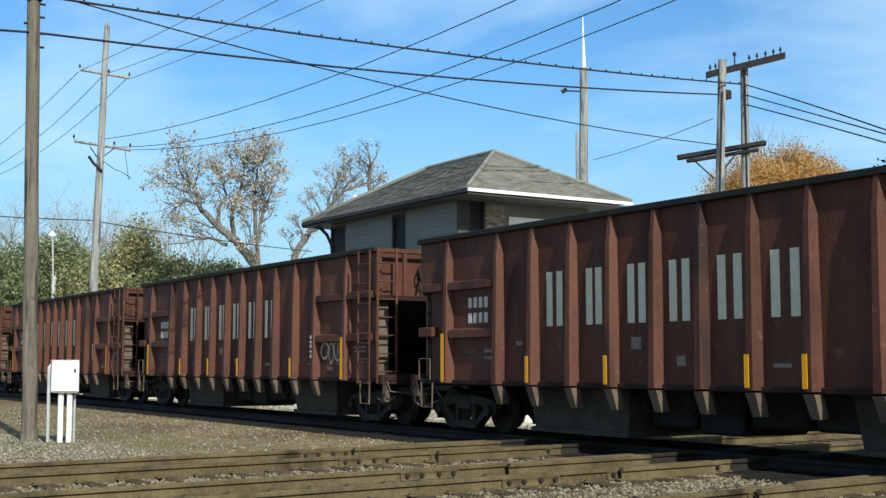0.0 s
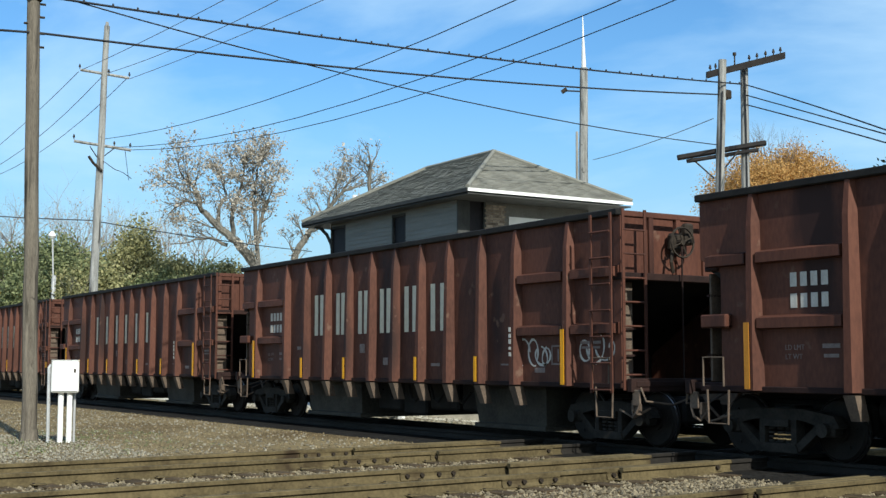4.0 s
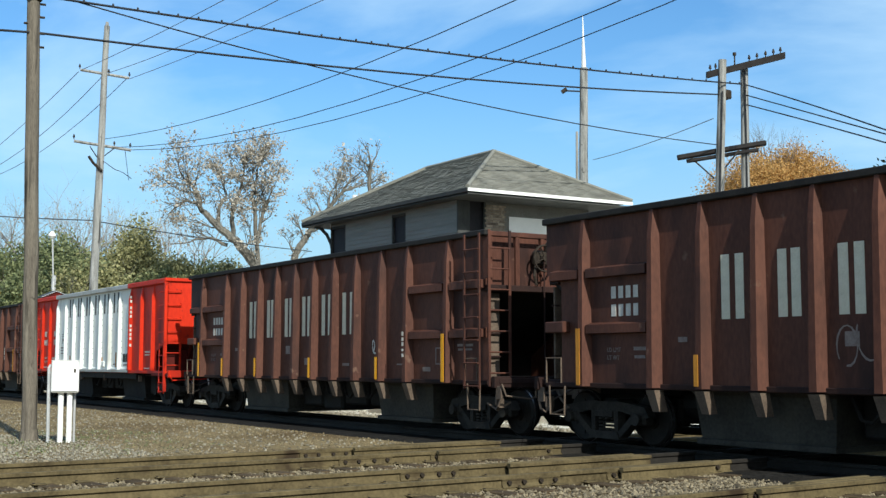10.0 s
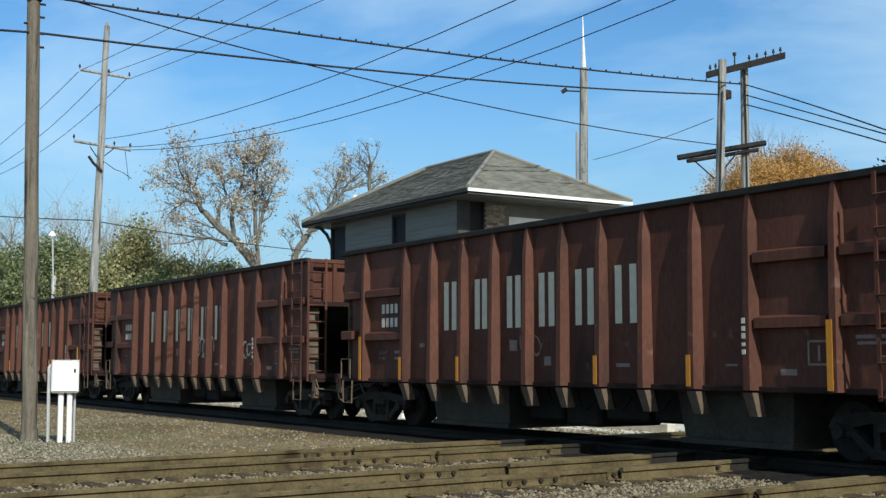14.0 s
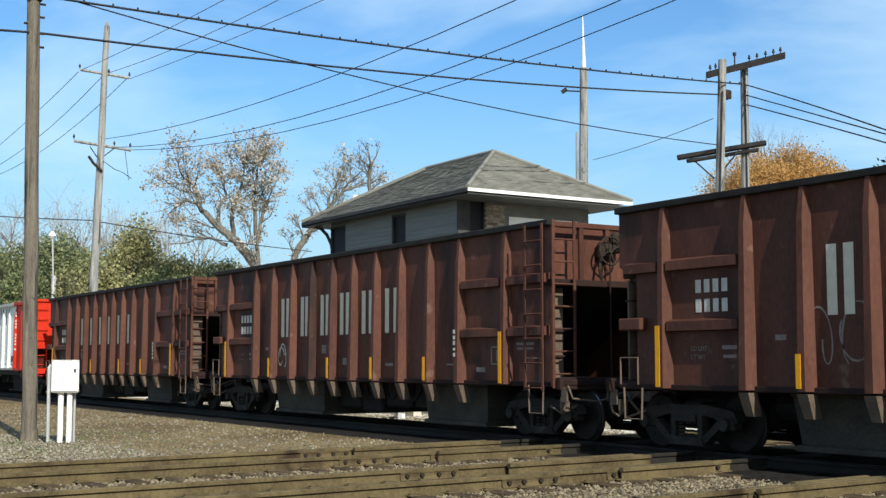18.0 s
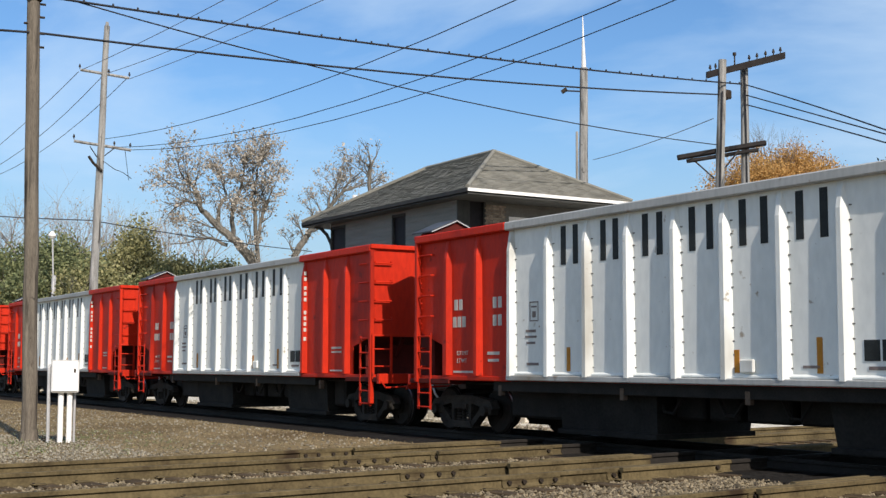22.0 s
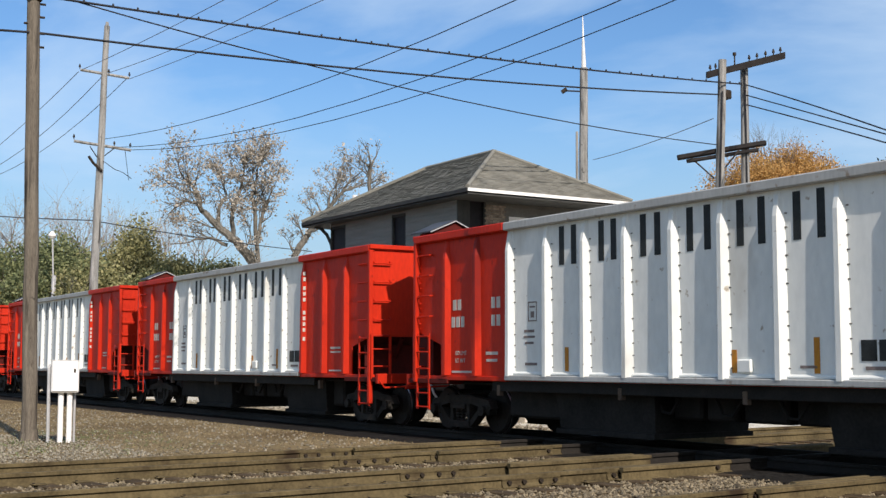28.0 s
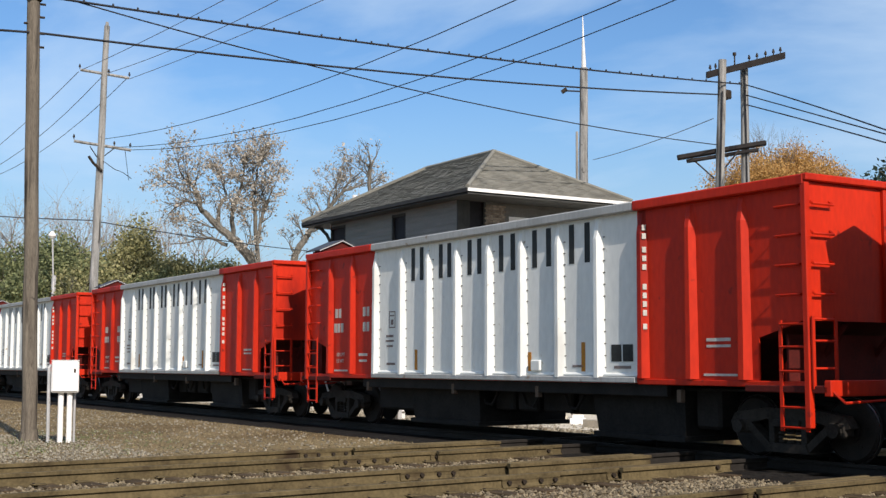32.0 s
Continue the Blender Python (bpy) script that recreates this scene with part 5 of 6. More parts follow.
    deck.add([(ex0, ey0, ez - 0.02), (ex1, ey0, ez - 0.02), (ex1, ey1, ez - 0.02), (ex0, ey1, ez - 0.02), (ra, ym, rz - 0.02), (rb, ym, rz - 0.02)],
             [(0, 1, 5, 4), (1, 2, 5), (2, 3, 4, 5), (3, 0, 4), (3, 2, 1, 0)])
    part("roof_deck", deck, TRIM_DARK, ob)
    part("soffit", Shape().box(ex0 + 0.03, ex1 - 0.03, ey0 + 0.03, ey1 - 0.03, ez - 0.16, ez - 0.12), TRIM_DARK, ob, "dark soffit under the eaves")
    part("fascia", Shape().box(ex1, ex1 + 0.03, ey0, ey1, ez - 0.085, ez + 0.01), TRIM_WHITE, ob, "white fascia board")
    part("fascia", Shape().box(ex0, ex1, ey0 - 0.03, ey0, ez - 0.10, ez + 0.0), TRIM_DARK, ob, "dark fascia board")
    part("fascia", Shape().box(ex0 - 0.03, ex0, ey0, ey1, ez - 0.17, ez + 0.0), TRIM_DARK, ob)
    for a, b in (((ex1, ey0), rb), ((ex1, ey1), rb), ((ex0, ey0), ra), ((ex0, ey1), ra)):
        part("hip_cap", Shape().tube((*a, ez + 0.05), (b, ym, rz + 0.05), 0.07, n=6), SHINGLE, ob)
    part("ridge_cap", Shape().tube((ra, ym, rz + 0.04), (rb, ym, rz + 0.04), 0.08, n=6), SHINGLE, ob)
    part("bracket", Shape().line([(x0, y0 + 0.1, 5.2), (x0 - 0.06, y0 + 0.05, 5.6), (x0 - 0.2, y0 - 0.05, 5.95), (x0 - 0.45, y0 - 0.15, 6.18), (x0 - 0.8, y0 - 0.2, 6.28)], 0.06), TRIM_DARK, ob, "curved eave bracket")
    part("vent_pipe", Shape().tube((-39.3, 21.2, 6.6), (-39.3, 21.2, 7.42), 0.09, n=10), TRIM_WHITE, ob, "white vent pipe")
    return ob


tower()


# ---------------------------------------------------------------- poles and wires
def pole(name, label, base, top, r0, r1, mat):
    ob = thing(name, label, "utility pole")
    base, top = Vector(base), Vector(top)
    s = Shape()
    n = 12
    rng = random.Random(len(label))
    pts = [base.lerp(top, i / n) + Vector((rng.uniform(-1, 1) * 0.012, rng.uniform(-1, 1) * 0.012, 0)) for i in range(n + 1)]
    for i in range(n):
        s.tube(pts[i], pts[i + 1], r0 + (r1 - r0) * i / n, r0 + (r1 - r0) * (i + 1) / n, 12, caps=i in (0, n - 1))
    part("shaft", s, mat, ob)
    return ob


def insulator(parent, at, h=0.18, r=0.05, mat=None):
    x, y, z = at
    s = Shape().tube((x, y, z), (x, y, z + h * 0.4), r * 0.35, n=6).tube((x, y, z + h * 0.4), (x, y, z + h * 0.7), r, r * 0.8, 8).tube((x, y, z + h * 0.7), (x, y, z + h), r * 0.75, r * 0.4, 8)
    return part("insulator", s, mat or BOLT, parent, "small dark insulator")


p1 = pole("utility_pole", "tall brown weathered wooden utility pole beside the tracks", (-26.1, 6.60, GROUND), (-26.14, 6.40, 11.2), 0.155, 0.125, POLE_WOOD)
for z, y in ((8.27, 0.14), (8.45, -0.14), (8.62, 0.14), (8.9, 0.15), (7.98, 0.14)):
    part("bolt", Shape().tube((-26.13, 6.46, z), (-26.1, 6.46 + y * 1.5, z), 0.028, n=6), BOLT, p1, "dark through bolt")
part("clamp", Shape().soft(-26.22, -25.98, 6.3, 6.6, 8.95, 9.1, 0.02), BOLT, p1, "dark cable clamp")
part("base_patch", Shape().tube((-26.1, 6.6, GROUND), (-26.1, 6.6, 0.05), 0.19, 0.17, n=12), POLE_WOOD, p1)

p2 = pole("transmission_pole", "tall pale transmission pole with two crossarms", (-57.5, 17.15, GROUND), (-57.37, 17.57, 17.3), 0.23, 0.13, PALE_POLE)
part("pole_cap", Shape().tube((-57.37, 17.57, 17.0), (-57.37, 17.57, 17.5), 0.13, 0.07, 8), PALE_POLE, p2, "weathered pole top")
part("crossarm", Shape().line([(-57.68, 16.45, 15.12), (-57.05, 18.6, 14.86)], 0.075), PALE_POLE, p2, "pale crossarm")
part("crossarm", Shape().line([(-57.74, 16.25, 11.72), (-57.0, 18.75, 11.40)], 0.075), PALE_POLE, p2, "grey crossarm")
part("brace", Shape().line([(-57.55, 16.95, 11.5), (-57.45, 17.35, 10.9)], 0.025).line([(-57.2, 18.0, 11.45), (-57.4, 17.5, 11.0)], 0.025), ARM_WOOD, p2)
for x, y, z in ((-57.68, 16.42, 15.15), (-57.35, 17.7, 15.0), (-57.06, 18.6, 14.9), (-57.74, 16.25, 11.8), (-57.0, 18.7, 11.5), (-57.2, 18.0, 11.55)):
    insulator(p2, (x, y, z), 0.24, 0.06)
part("cutout", Shape().line([(-57.35, 16.85, 11.0), (-57.3, 17.05, 10.7), (-57.2, 17.45, 10.3)], 0.07), BOLT, p2, "dark cutout switch")
part("jumper", Shape().line([(-57.2, 17.5, 10.8), (-57.1, 18.0, 10.45), (-57.0, 18.4, 10.3), (-57.0, 18.8, 10.05)], 0.018).line([(-57.0, 18.45, 11.4), (-56.98, 18.55, 10.7), (-56.97, 18.65, 9.95)], 0.014), WIRE, p2, "loose black jumper wires")

p3 = pole("tower_mast", "pale wooden pole topped by a bright pointed metal tip", (-36.62, 29.47, GROUND), (-36.52, 29.58, 12.6), 0.215, 0.15, PALE_POLE)
part("metal_tip", Shape().tube((-36.52, 29.58, 12.3), (-36.53, 29.57, 13.7), 0.11, 0.05, 10).tube((-36.53, 29.57, 13.7), (-36.54, 29.57, 14.65), 0.045, 0.012, 8), SPIRE, p3, "bright pointed metal tip")
part("second_pole", Shape().tube((-36.74, 29.33, GROUND), (-36.70, 29.36, 10.15), 0.07, 0.05, 8), PALE_POLE, p3, "thin grey pole tied to the mast")
part("bracket", Shape().tube((-36.9, 28.95, 11.72), (-36.5, 29.7, 11.70), 0.03).tube((-36.95, 28.85, 11.66), (-36.85, 29.0, 11.78), 0.08), BOLT, p3)

p4 = pole("utility_pole", "grey wooden pole of a double pole with dark crossarms", (-29.85, 29.55, GROUND), (-29.53, 29.86, 11.5), 0.165, 0.135, PALE_POLE)
p5 = pole("utility_pole", "pale wooden pole of a double pole", (-29.5, 30.74, GROUND), (-29.45, 30.78, 11.45), 0.155, 0.13, PALE_POLE)
part("crossarm", Shape().add([(-29.9, 29.45, 10.88), (-28.5, 31.7, 11.56), (-28.5, 31.7, 11.78), (-29.9, 29.45, 11.10), (-29.8, 29.4, 10.88), (-28.4, 31.65, 11.56), (-28.4, 31.65, 11.78), (-29.8, 29.4, 11.10)],
     [(0, 1, 2, 3), (7, 6, 5, 4), (0, 4, 5, 1), (3, 2, 6, 7), (0, 3, 7, 4), (1, 5, 6, 2)]), ARM_WOOD, p5, "heavy dark crossarm")
part("crossarm", Shape().line([(-30.42, 28.6, 8.2), (-29.0, 31.25, 8.74)], 0.10), ARM_WOOD, p4, "dark lower crossarm")
part("crossarm", Shape().line([(-30.25, 28.85, 8.08), (-29.1, 31.0, 8.5)], 0.07), ARM_WOOD, p4, "dark lower crossarm")
for i in range(8):
    f = (0.05, 0.12, 0.22, 0.55, 0.65, 0.76, 0.86, 0.95)[i]
    insulator(p5, (-29.88 + 1.4 * f, 29.45 + 2.24 * f, 11.10 + 0.68 * f), 0.22, 0.05)
part("antenna", Shape().tube((-29.5, 30.4, 11.4), (-29.5, 30.4, 11.75), 0.025, n=6).tube((-29.5, 30.4, 11.72), (-29.5, 30.4, 11.82), 0.06, n=8), BOLT, p5, "small antenna")
part("riser_cable", Shape().line([(-29.36, 30.66, GROUND), (-29.33, 30.68, 6.0), (-29.32, 30.68, 11.2)], 0.028), WIRE, p5, "dark cable running up the pole")
part("riser_cable", Shape().line([(-29.70, 29.42, GROUND), (-29.55, 29.58, 6.0), (-29.42, 29.72, 10.4)], 0.024), WIRE, p4, "dark cable running up the pole")
part("brace", Shape().line([(-30.2, 29.0, 8.2), (-29.75, 29.6, 7.5)], 0.025).line([(-29.35, 30.4, 8.5), (-29.7, 29.75, 7.6)], 0.025), BOLT, p4)
part("clamp", Shape().soft(-29.75, -29.45, 29.85, 30.2, 10.2, 10.5, 0.03), BOLT, p4, "dark cable clamp")


def wire(points, r, mat, label, sag=0.0):
    """A hanging wire through the given supports, with a shallow sag in each span."""
    s = Shape()
    pts = []
    for a, b in zip(points, points[1:]):
        a, b = Vector(a), Vector(b)
        n = 10
        for i in range(n):
            f = i / n
            p = a.lerp(b, f)
            p.z -= sag * 4 * f * (1 - f)
            pts.append(p)
    pts.append(Vector(points[-1]))
    s.line(pts, r, 5)
    return solid("overhead_wire", s, mat, label, "wire", group="overhead wires")


THICK = ((-26.10, 6.49, 9.08), (-29.46, 30.77, 10.77))
wire(THICK, 0.027, WIRE, "thick black lashed cable between wooden poles", 0.18)
hang = Shape()
for i in range(40):
    f = (i + 0.5 + 0.3 * math.sin(i * 7.0)) / 40
    p = Vector(THICK[0]).lerp(Vector(THICK[1]), f)
    p.z -= 0.18 * 4 * f * (1 - f)
    hang.box(p.x - 0.018, p.x + 0.018, p.y - 0.018, p.y + 0.018, p.z - 0.02, p.z + 0.065)
solid("cable_lashing", hang, WIRE, "small dark clips along the thick overhead cable", "cable clips", "stuff")
wire([(-24.2, -3.0, 7.9), (-26.10, 6.52, 8.28), (-29.59, 29.81, 10.33)], 0.027, WIRE, "black overhead cable between wooden poles", 0.207)
wire([(-26.11, 6.49, 9.19), (-29.64, 29.76, 8.62)], 0.017, WIRE, "thin black overhead wire between wooden poles", 0.396)
wire([(-57.36, 17.59, 11.89), (-19.67, 17.0, 10.1)], 0.0145, WIRE, "long overhead power wire above the tracks", 0.693)
wire([(-57.25, 17.95, 11.5), (-17.37, 17.98, 9.64)], 0.0145, WIRE, "long overhead power wire above the tracks", 0.987)
wire([(-57.0, 18.74, 11.42), (-17.9, 20.21, 10.19)], 0.0145, WIRE, "long overhead power wire above the tracks", 1.101)
wire([(-57.7, 16.46, 15.09), (-27.66, 16.09, 13.48)], 0.015, PALE_WIRE, "thin overhead power wire", 0.186)
wire([(-57.34, 17.67, 15.05), (-26.88, 17.37, 13.56)], 0.015, PALE_WIRE, "thin overhead power wire", 0.438)
wire([(-57.04, 18.62, 14.83), (-26.04, 18.6, 13.16)], 0.015, PALE_WIRE, "thin overhead power wire", 0.167)
wire([(-88.27, 17.57, 14.4), (-57.72, 16.39, 15.04)], 0.017, PALE_WIRE, "thin far overhead power wire", 0.251)
wire([(-88.26, 17.59, 13.77), (-57.43, 17.38, 14.83)], 0.017, PALE_WIRE, "thin far overhead power wire", 0.739)
wire([(-88.26, 17.6, 13.49), (-57.09, 18.47, 14.81)], 0.017, PALE_WIRE, "thin far overhead power wire", 0.979)
wire([(-29.43, 30.8, 10.76), (-13.19, 22.41, 4.45)], 0.022, WIRE, "black overhead cable running from the double pole", -0.1)
wire([(-29.44, 30.79, 10.41), (-13.18, 22.41, 4.69)], 0.02, WIRE, "black overhead cable running from the double pole", 0.0)
wire([(-29.44, 30.79, 10.08), (-13.19, 22.41, 4.47)], 0.021, WIRE, "black overhead cable running from the double pole", -0.05)
wire([(-59.5, 8.0, 8.3), (-57.53, 17.05, 8.02), (-66.5, 33.0, 8.0)], 0.026, WIRE, "low black overhead wire behind the trees", 0.1)
wire([(-29.77, 29.63, 9.53), (-46.4, 38.1, 11.18)], 0.016, PALE_WIRE, "thin guy wire from the double pole", 0.1)

# ---------------------------------------------------------------- trackside cabinet, lamp
cab = thing("relay_cabinet", "white metal trackside relay cabinet on two white posts", "cabinet")
CM = pose(-25.28, 7.07, 0, 0, 0, 76)
cab.matrix_basis = CM
part("body", Shape().soft(-0.265, 0.265, -0.15, 0.15, 0.80, 1.44, 0.025), BOX_WHITE, cab)
part("door", Shape().soft(-0.24, 0.24, -0.17, -0.151, 0.83, 1.41, 0.008), BOX_WHITE, cab, "white cabinet door")
part("hasp", Shape().soft(0.16, 0.20, -0.19, -0.168, 1.20, 1.28, 0.006), BOLT, cab, "dark lock hasp")
part("roof_lip", Shape().soft(-0.27, 0.27, -0.16, 0.155, 1.437, 1.452, 0.006), BOX_WHITE, cab)
for x in (-0.07, 0.10):
    part("post", Shape().tube((x, 0, GROUND - 0.05), (x, 0, 0.81), 0.055, n=12), BOX_WHITE, cab, "white post")
part("conduit", Shape().line([(-0.30, 0.05, GROUND), (-0.31, 0.05, 1.30), (-0.27, 0.05, 1.36)], 0.035), GALV, cab, "grey conduit")
part("conduit", Shape().tube((0.20, 0.1, GROUND), (0.20, 0.1, 0.82), 0.025, n=8), GALV, cab, "grey conduit")

box = thing("signal_box", "small white signal box on a narrow base beside the track", "signal box", pose(-30.5, 17.95, GROUND + 0.02, 0, 0, -32))
part("base", Shape().soft(-0.17, 0.2, -0.14, 0.14, 0.0, 0.24, 0.02), TRIM_WHITE, box)
part("body", Shape().prism([(-0.30, 0.22), (0.27, 0.22), (0.27, 0.44), (0.16, 0.58), (-0.16, 0.58), (-0.22, 0.46), (-0.30, 0.44)], "y", -0.2, 0.2), BOX_WHITE, box)
part("cap", Shape().soft(-0.12, 0.16, -0.12, 0.12, 0.60, 0.68, 0.02), BOLT, box, "dark cap")
part("junction_post", Shape().soft(0.34, 0.46, -0.06, 0.06, 0.0, 0.34, 0.015), GALV, box, "short grey post")
box = thing("switch_box", "pale metal box with a dark band standing in the yard", "signal box", pose(-25.6, 20.4, GROUND + 0.03, 0, 0, -36))
part("body", Shape().soft(-0.22, 0.22, -0.16, 0.16, 0.14, 0.46, 0.03), BOX_WHITE, box)
part("band", Shape().soft(-0.225, 0.225, -0.165, 0.165, 0.24, 0.28, 0.005), BOLT, box, "dark band")
part("base", Shape().prism([(-0.3, 0.0), (0.45, 0.0), (0.3, 0.15), (-0.22, 0.15)], "y", -0.2, 0.2), TRIM_WHITE, box)
block = Shape().prism([(-0.52, 0.0), (0.52, 0.0), (0.3, 0.27), (-0.36, 0.27)], "y", -0.3, 0.3)
solid("concrete_block", block, STONE_WHITE, "pale sloped concrete block in the gravel yard", "concrete block", m=pose(-25.2, 22.4, GROUND + 0.03, 0, 0, -40))

rng_t = random.Random(23)
for x, y, length in ((-28.6, 19.3, 4.2), (-27.4, 19.9, 3.4), (-29.4, 20.6, 5.0), (-33.0, 19.2, 3.6), (-22.6, 19.5, 3.0)):
    beam = Shape().soft(-length / 2, length / 2, -0.13, 0.13, 0.0, 0.2, 0.015)
    solid("timber", beam, STONE_WHITE, "pale weathered timber lying in the gravel yard", "timber", group="timbers in the yard", m=pose(x, y, GROUND + 0.025, 0, 0, rng_t.uniform(-9, 7)))

lamp = thing("yard_lamp", "slim grey lamp post with a round white head", "street lamp")
part("post", Shape().tube((-72.4, 19.45, GROUND), (-72.4, 19.45, 6.4), 0.16, 0.13, 8).tube((-72.42, 19.4, 6.4), (-72.45, 19.32, 8.6), 0.05, n=6), GALV, lamp)
part("head", Shape().tube((-72.46, 19.3, 8.55), (-72.46, 19.3, 8.7), 0.1, 0.24, 10).tube((-72.46, 19.3, 8.7), (-72.46, 19.3, 8.95), 0.24, 0.08, 10), BOX_WHITE, lamp, "round white lamp head")


# ---------------------------------------------------------------- trees
def grow(s, tips, rng, p, way, length, r, depth, spread, bound=None):
    """A limb that bends a little, tapers and forks."""
    n = 3
    q, d = Vector(p), Vector(way).normalized()
    for i in range(n):
        d2 = (d + Vector((rng.uniform(-1, 1), rng.uniform(-1, 1), rng.uniform(-0.6, 0.8))) * 0.16).normalized()
        e = q + d2 * length / n
        r2 = r * (1 - 0.16)
        s.tube(q, e, r, r2, 5 if r < 0.08 else 8, caps=False)
        q, d, r = e, d2, r2
        if bound and ((q - bound[0]).x / bound[1]) ** 2 + ((q - bound[0]).y / bound[1]) ** 2 + ((q - bound[0]).z / bound[2]) ** 2 > 1 and q.z > bound[0].z - bound[2] * 0.3:
            d = (d * 0.45 + (bound[0] - q).normalized()).normalized()
            r *= 0.8
        if depth <= 2:
            tips.append((q.copy(), depth))
        if depth > 0 and i > 0 and rng.random() < 0.75:
            side = (d + Vector((rng.uniform(-1, 1), rng.uniform(-1, 1), rng.uniform(-0.3, 0.7))) * spread).normalized()
            grow(s, tips, rng, q, side, length * rng.uniform(0.5, 0.75), r * 0.55, depth - 1, spread, bound)
    if depth > 0:
        for _ in range(2):
            side = (d + Vector((rng.uniform(-1, 1), rng.uniform(-1, 1), rng.uniform(-0.4, 0.8))) * spread).normalized()
            grow(s, tips, rng, q, side, length * rng.uniform(0.6, 0.82), r * 0.66, depth - 1, spread, bound)


def leaves(points, count, scatter, low, high, mat, seed, name="leaves"):
    """Small leaf quads scattered round the given places."""
    rng = np.random.default_rng(seed)
    pts = np.array([tuple(p) for p in points])
    c = pts[rng.integers(0, len(pts), count)] + rng.normal(0, scatter, (count, 3))
    u = rng.normal(0, 1, (count, 3))
    u /= np.linalg.norm(u, axis=1)[:, None]
    w = np.cross(u, rng.normal(0, 1, (count, 3)))
    w /= np.linalg.norm(w, axis=1)[:, None]
    size = rng.uniform(low, high, (count, 1))
    u, w = u * size, w * size * 0.6
    v = np.stack([c - u, c + w, c + u, c - w], 1).reshape(-1, 3)
    f = np.arange(count * 4).reshape(-1, 4)
    return fast_mesh(name, v, f, mat)


def bare_tree(at, height, lean, seed, label, limbs=4, leaf_count=900, depth=4, leaf=LEAF_DRY, bound=None, bark=BARK):
    rng = random.Random(seed)
    ob = thing("tree", label, "tree", group="trees behind the tracks")
    x, y = at
    s, tips = Shape(), []
    trunk_top = Vector((x + lean[0] * 0.3, y + lean[1] * 0.3, height * 0.34))
    s.tube((x, y, GROUND), trunk_top, height * 0.030, height * 0.023, 9, caps=False)
    for i in range(limbs):
        a = 2 * math.pi * (i + rng.random() * 0.6) / limbs
        way = Vector((math.cos(a) * 0.55 + lean[0] * 0.08, math.sin(a) * 0.55 + lean[1] * 0.08, 1.0))
        grow(s, tips, rng, trunk_top, way, height * 0.27, height * 0.017, depth, 0.85, bound)
    me = bpy.data.meshes.new("trunk")
    me.from_pydata(s.v, [], s.f)
    me.materials.append(bark)
    part("trunk", me, None, ob, "grey trunk with bare limbs and twigs")
    tagged(part("leaves", leaves([t[0] for t in tips], leaf_count, 0.22, 0.045, 0.11, leaf, seed), None, ob, "few dry leaves"), kind="stuff")
    return ob


def clump_points(rng, centre, size, n, lobe_count=18, core=(0.45, 0.85), lobe=(0.22, 0.42)):
    """Places inside an uneven crown made of many overlapping lobes."""
    out = []
    lobes = []
    for _ in range(lobe_count):
        d = Vector((rng.gauss(0, 1), rng.gauss(0, 1), rng.gauss(0, 0.8))).normalized()
        lobes.append((Vector(centre) + Vector((d.x * size[0], d.y * size[1], d.z * size[2])) * rng.uniform(*core), rng.uniform(*lobe)))
    for _ in range(n):
        c, r = rng.choice(lobes)
        d = Vector((rng.gauss(0, 1), rng.gauss(0, 1), rng.gauss(0, 1))).normalized() * rng.random() ** 0.4
        out.append(c + Vector((d.x * size[0], d.y * size[1], d.z * size[2])) * r)
    return out


def leafy_tree(at, trunk, centre_z, size, leaf, seed, label, count, low=0.10, high=0.22, name="tree", twigs=0):
    rng = random.Random(seed)
    ob = thing(name, label, "tree" if name == "tree" else "bush", group="trees behind the tracks")
    x, y = at
    s, tips = Shape(), []
    s.tube((x, y, GROUND), (x, y, centre_z - size[2] * 0.3), trunk, trunk * 0.7, 8, caps=False)
    for i in range(5):
        a = 2 * math.pi * (i + rng.random() * 0.5) / 5
        grow(s, tips, rng, (x, y, centre_z - size[2] * 0.5), Vector((math.cos(a) * 0.7, math.sin(a) * 0.7, 1)), size[2] * 0.6, trunk * 0.5, 2 + (1 if twigs else 0), 0.8)
    for _ in range(twigs):
        a = rng.uniform(0, 6.28)
        p = Vector((x + math.cos(a) * size[0] * 0.25, y + math.sin(a) * size[1] * 0.25, centre_z + size[2] * 0.6))
        grow(s, tips, rng, p, Vector((math.cos(a) * 0.3, math.sin(a) * 0.3, 1)), size[2] * 0.34, 0.03, 2, 0.6)
    me = bpy.data.meshes.new("trunk")
    me.from_pydata(s.v, [], s.f)
    me.materials.append(BARK)
    part("trunk", me, None, ob, "brown trunk and limbs")
    pts = clump_points(rng, (x, y, centre_z), size, 12000, 160, (0.40, 0.82), (0.20, 0.30)) if twigs else clump_points(rng, (x, y, centre_z), size, 9000, 20)
    tagged(part("crown", leaves(pts, count, 0.30, low, high, leaf, seed, "crown"), None, ob), kind="stuff")
    return ob


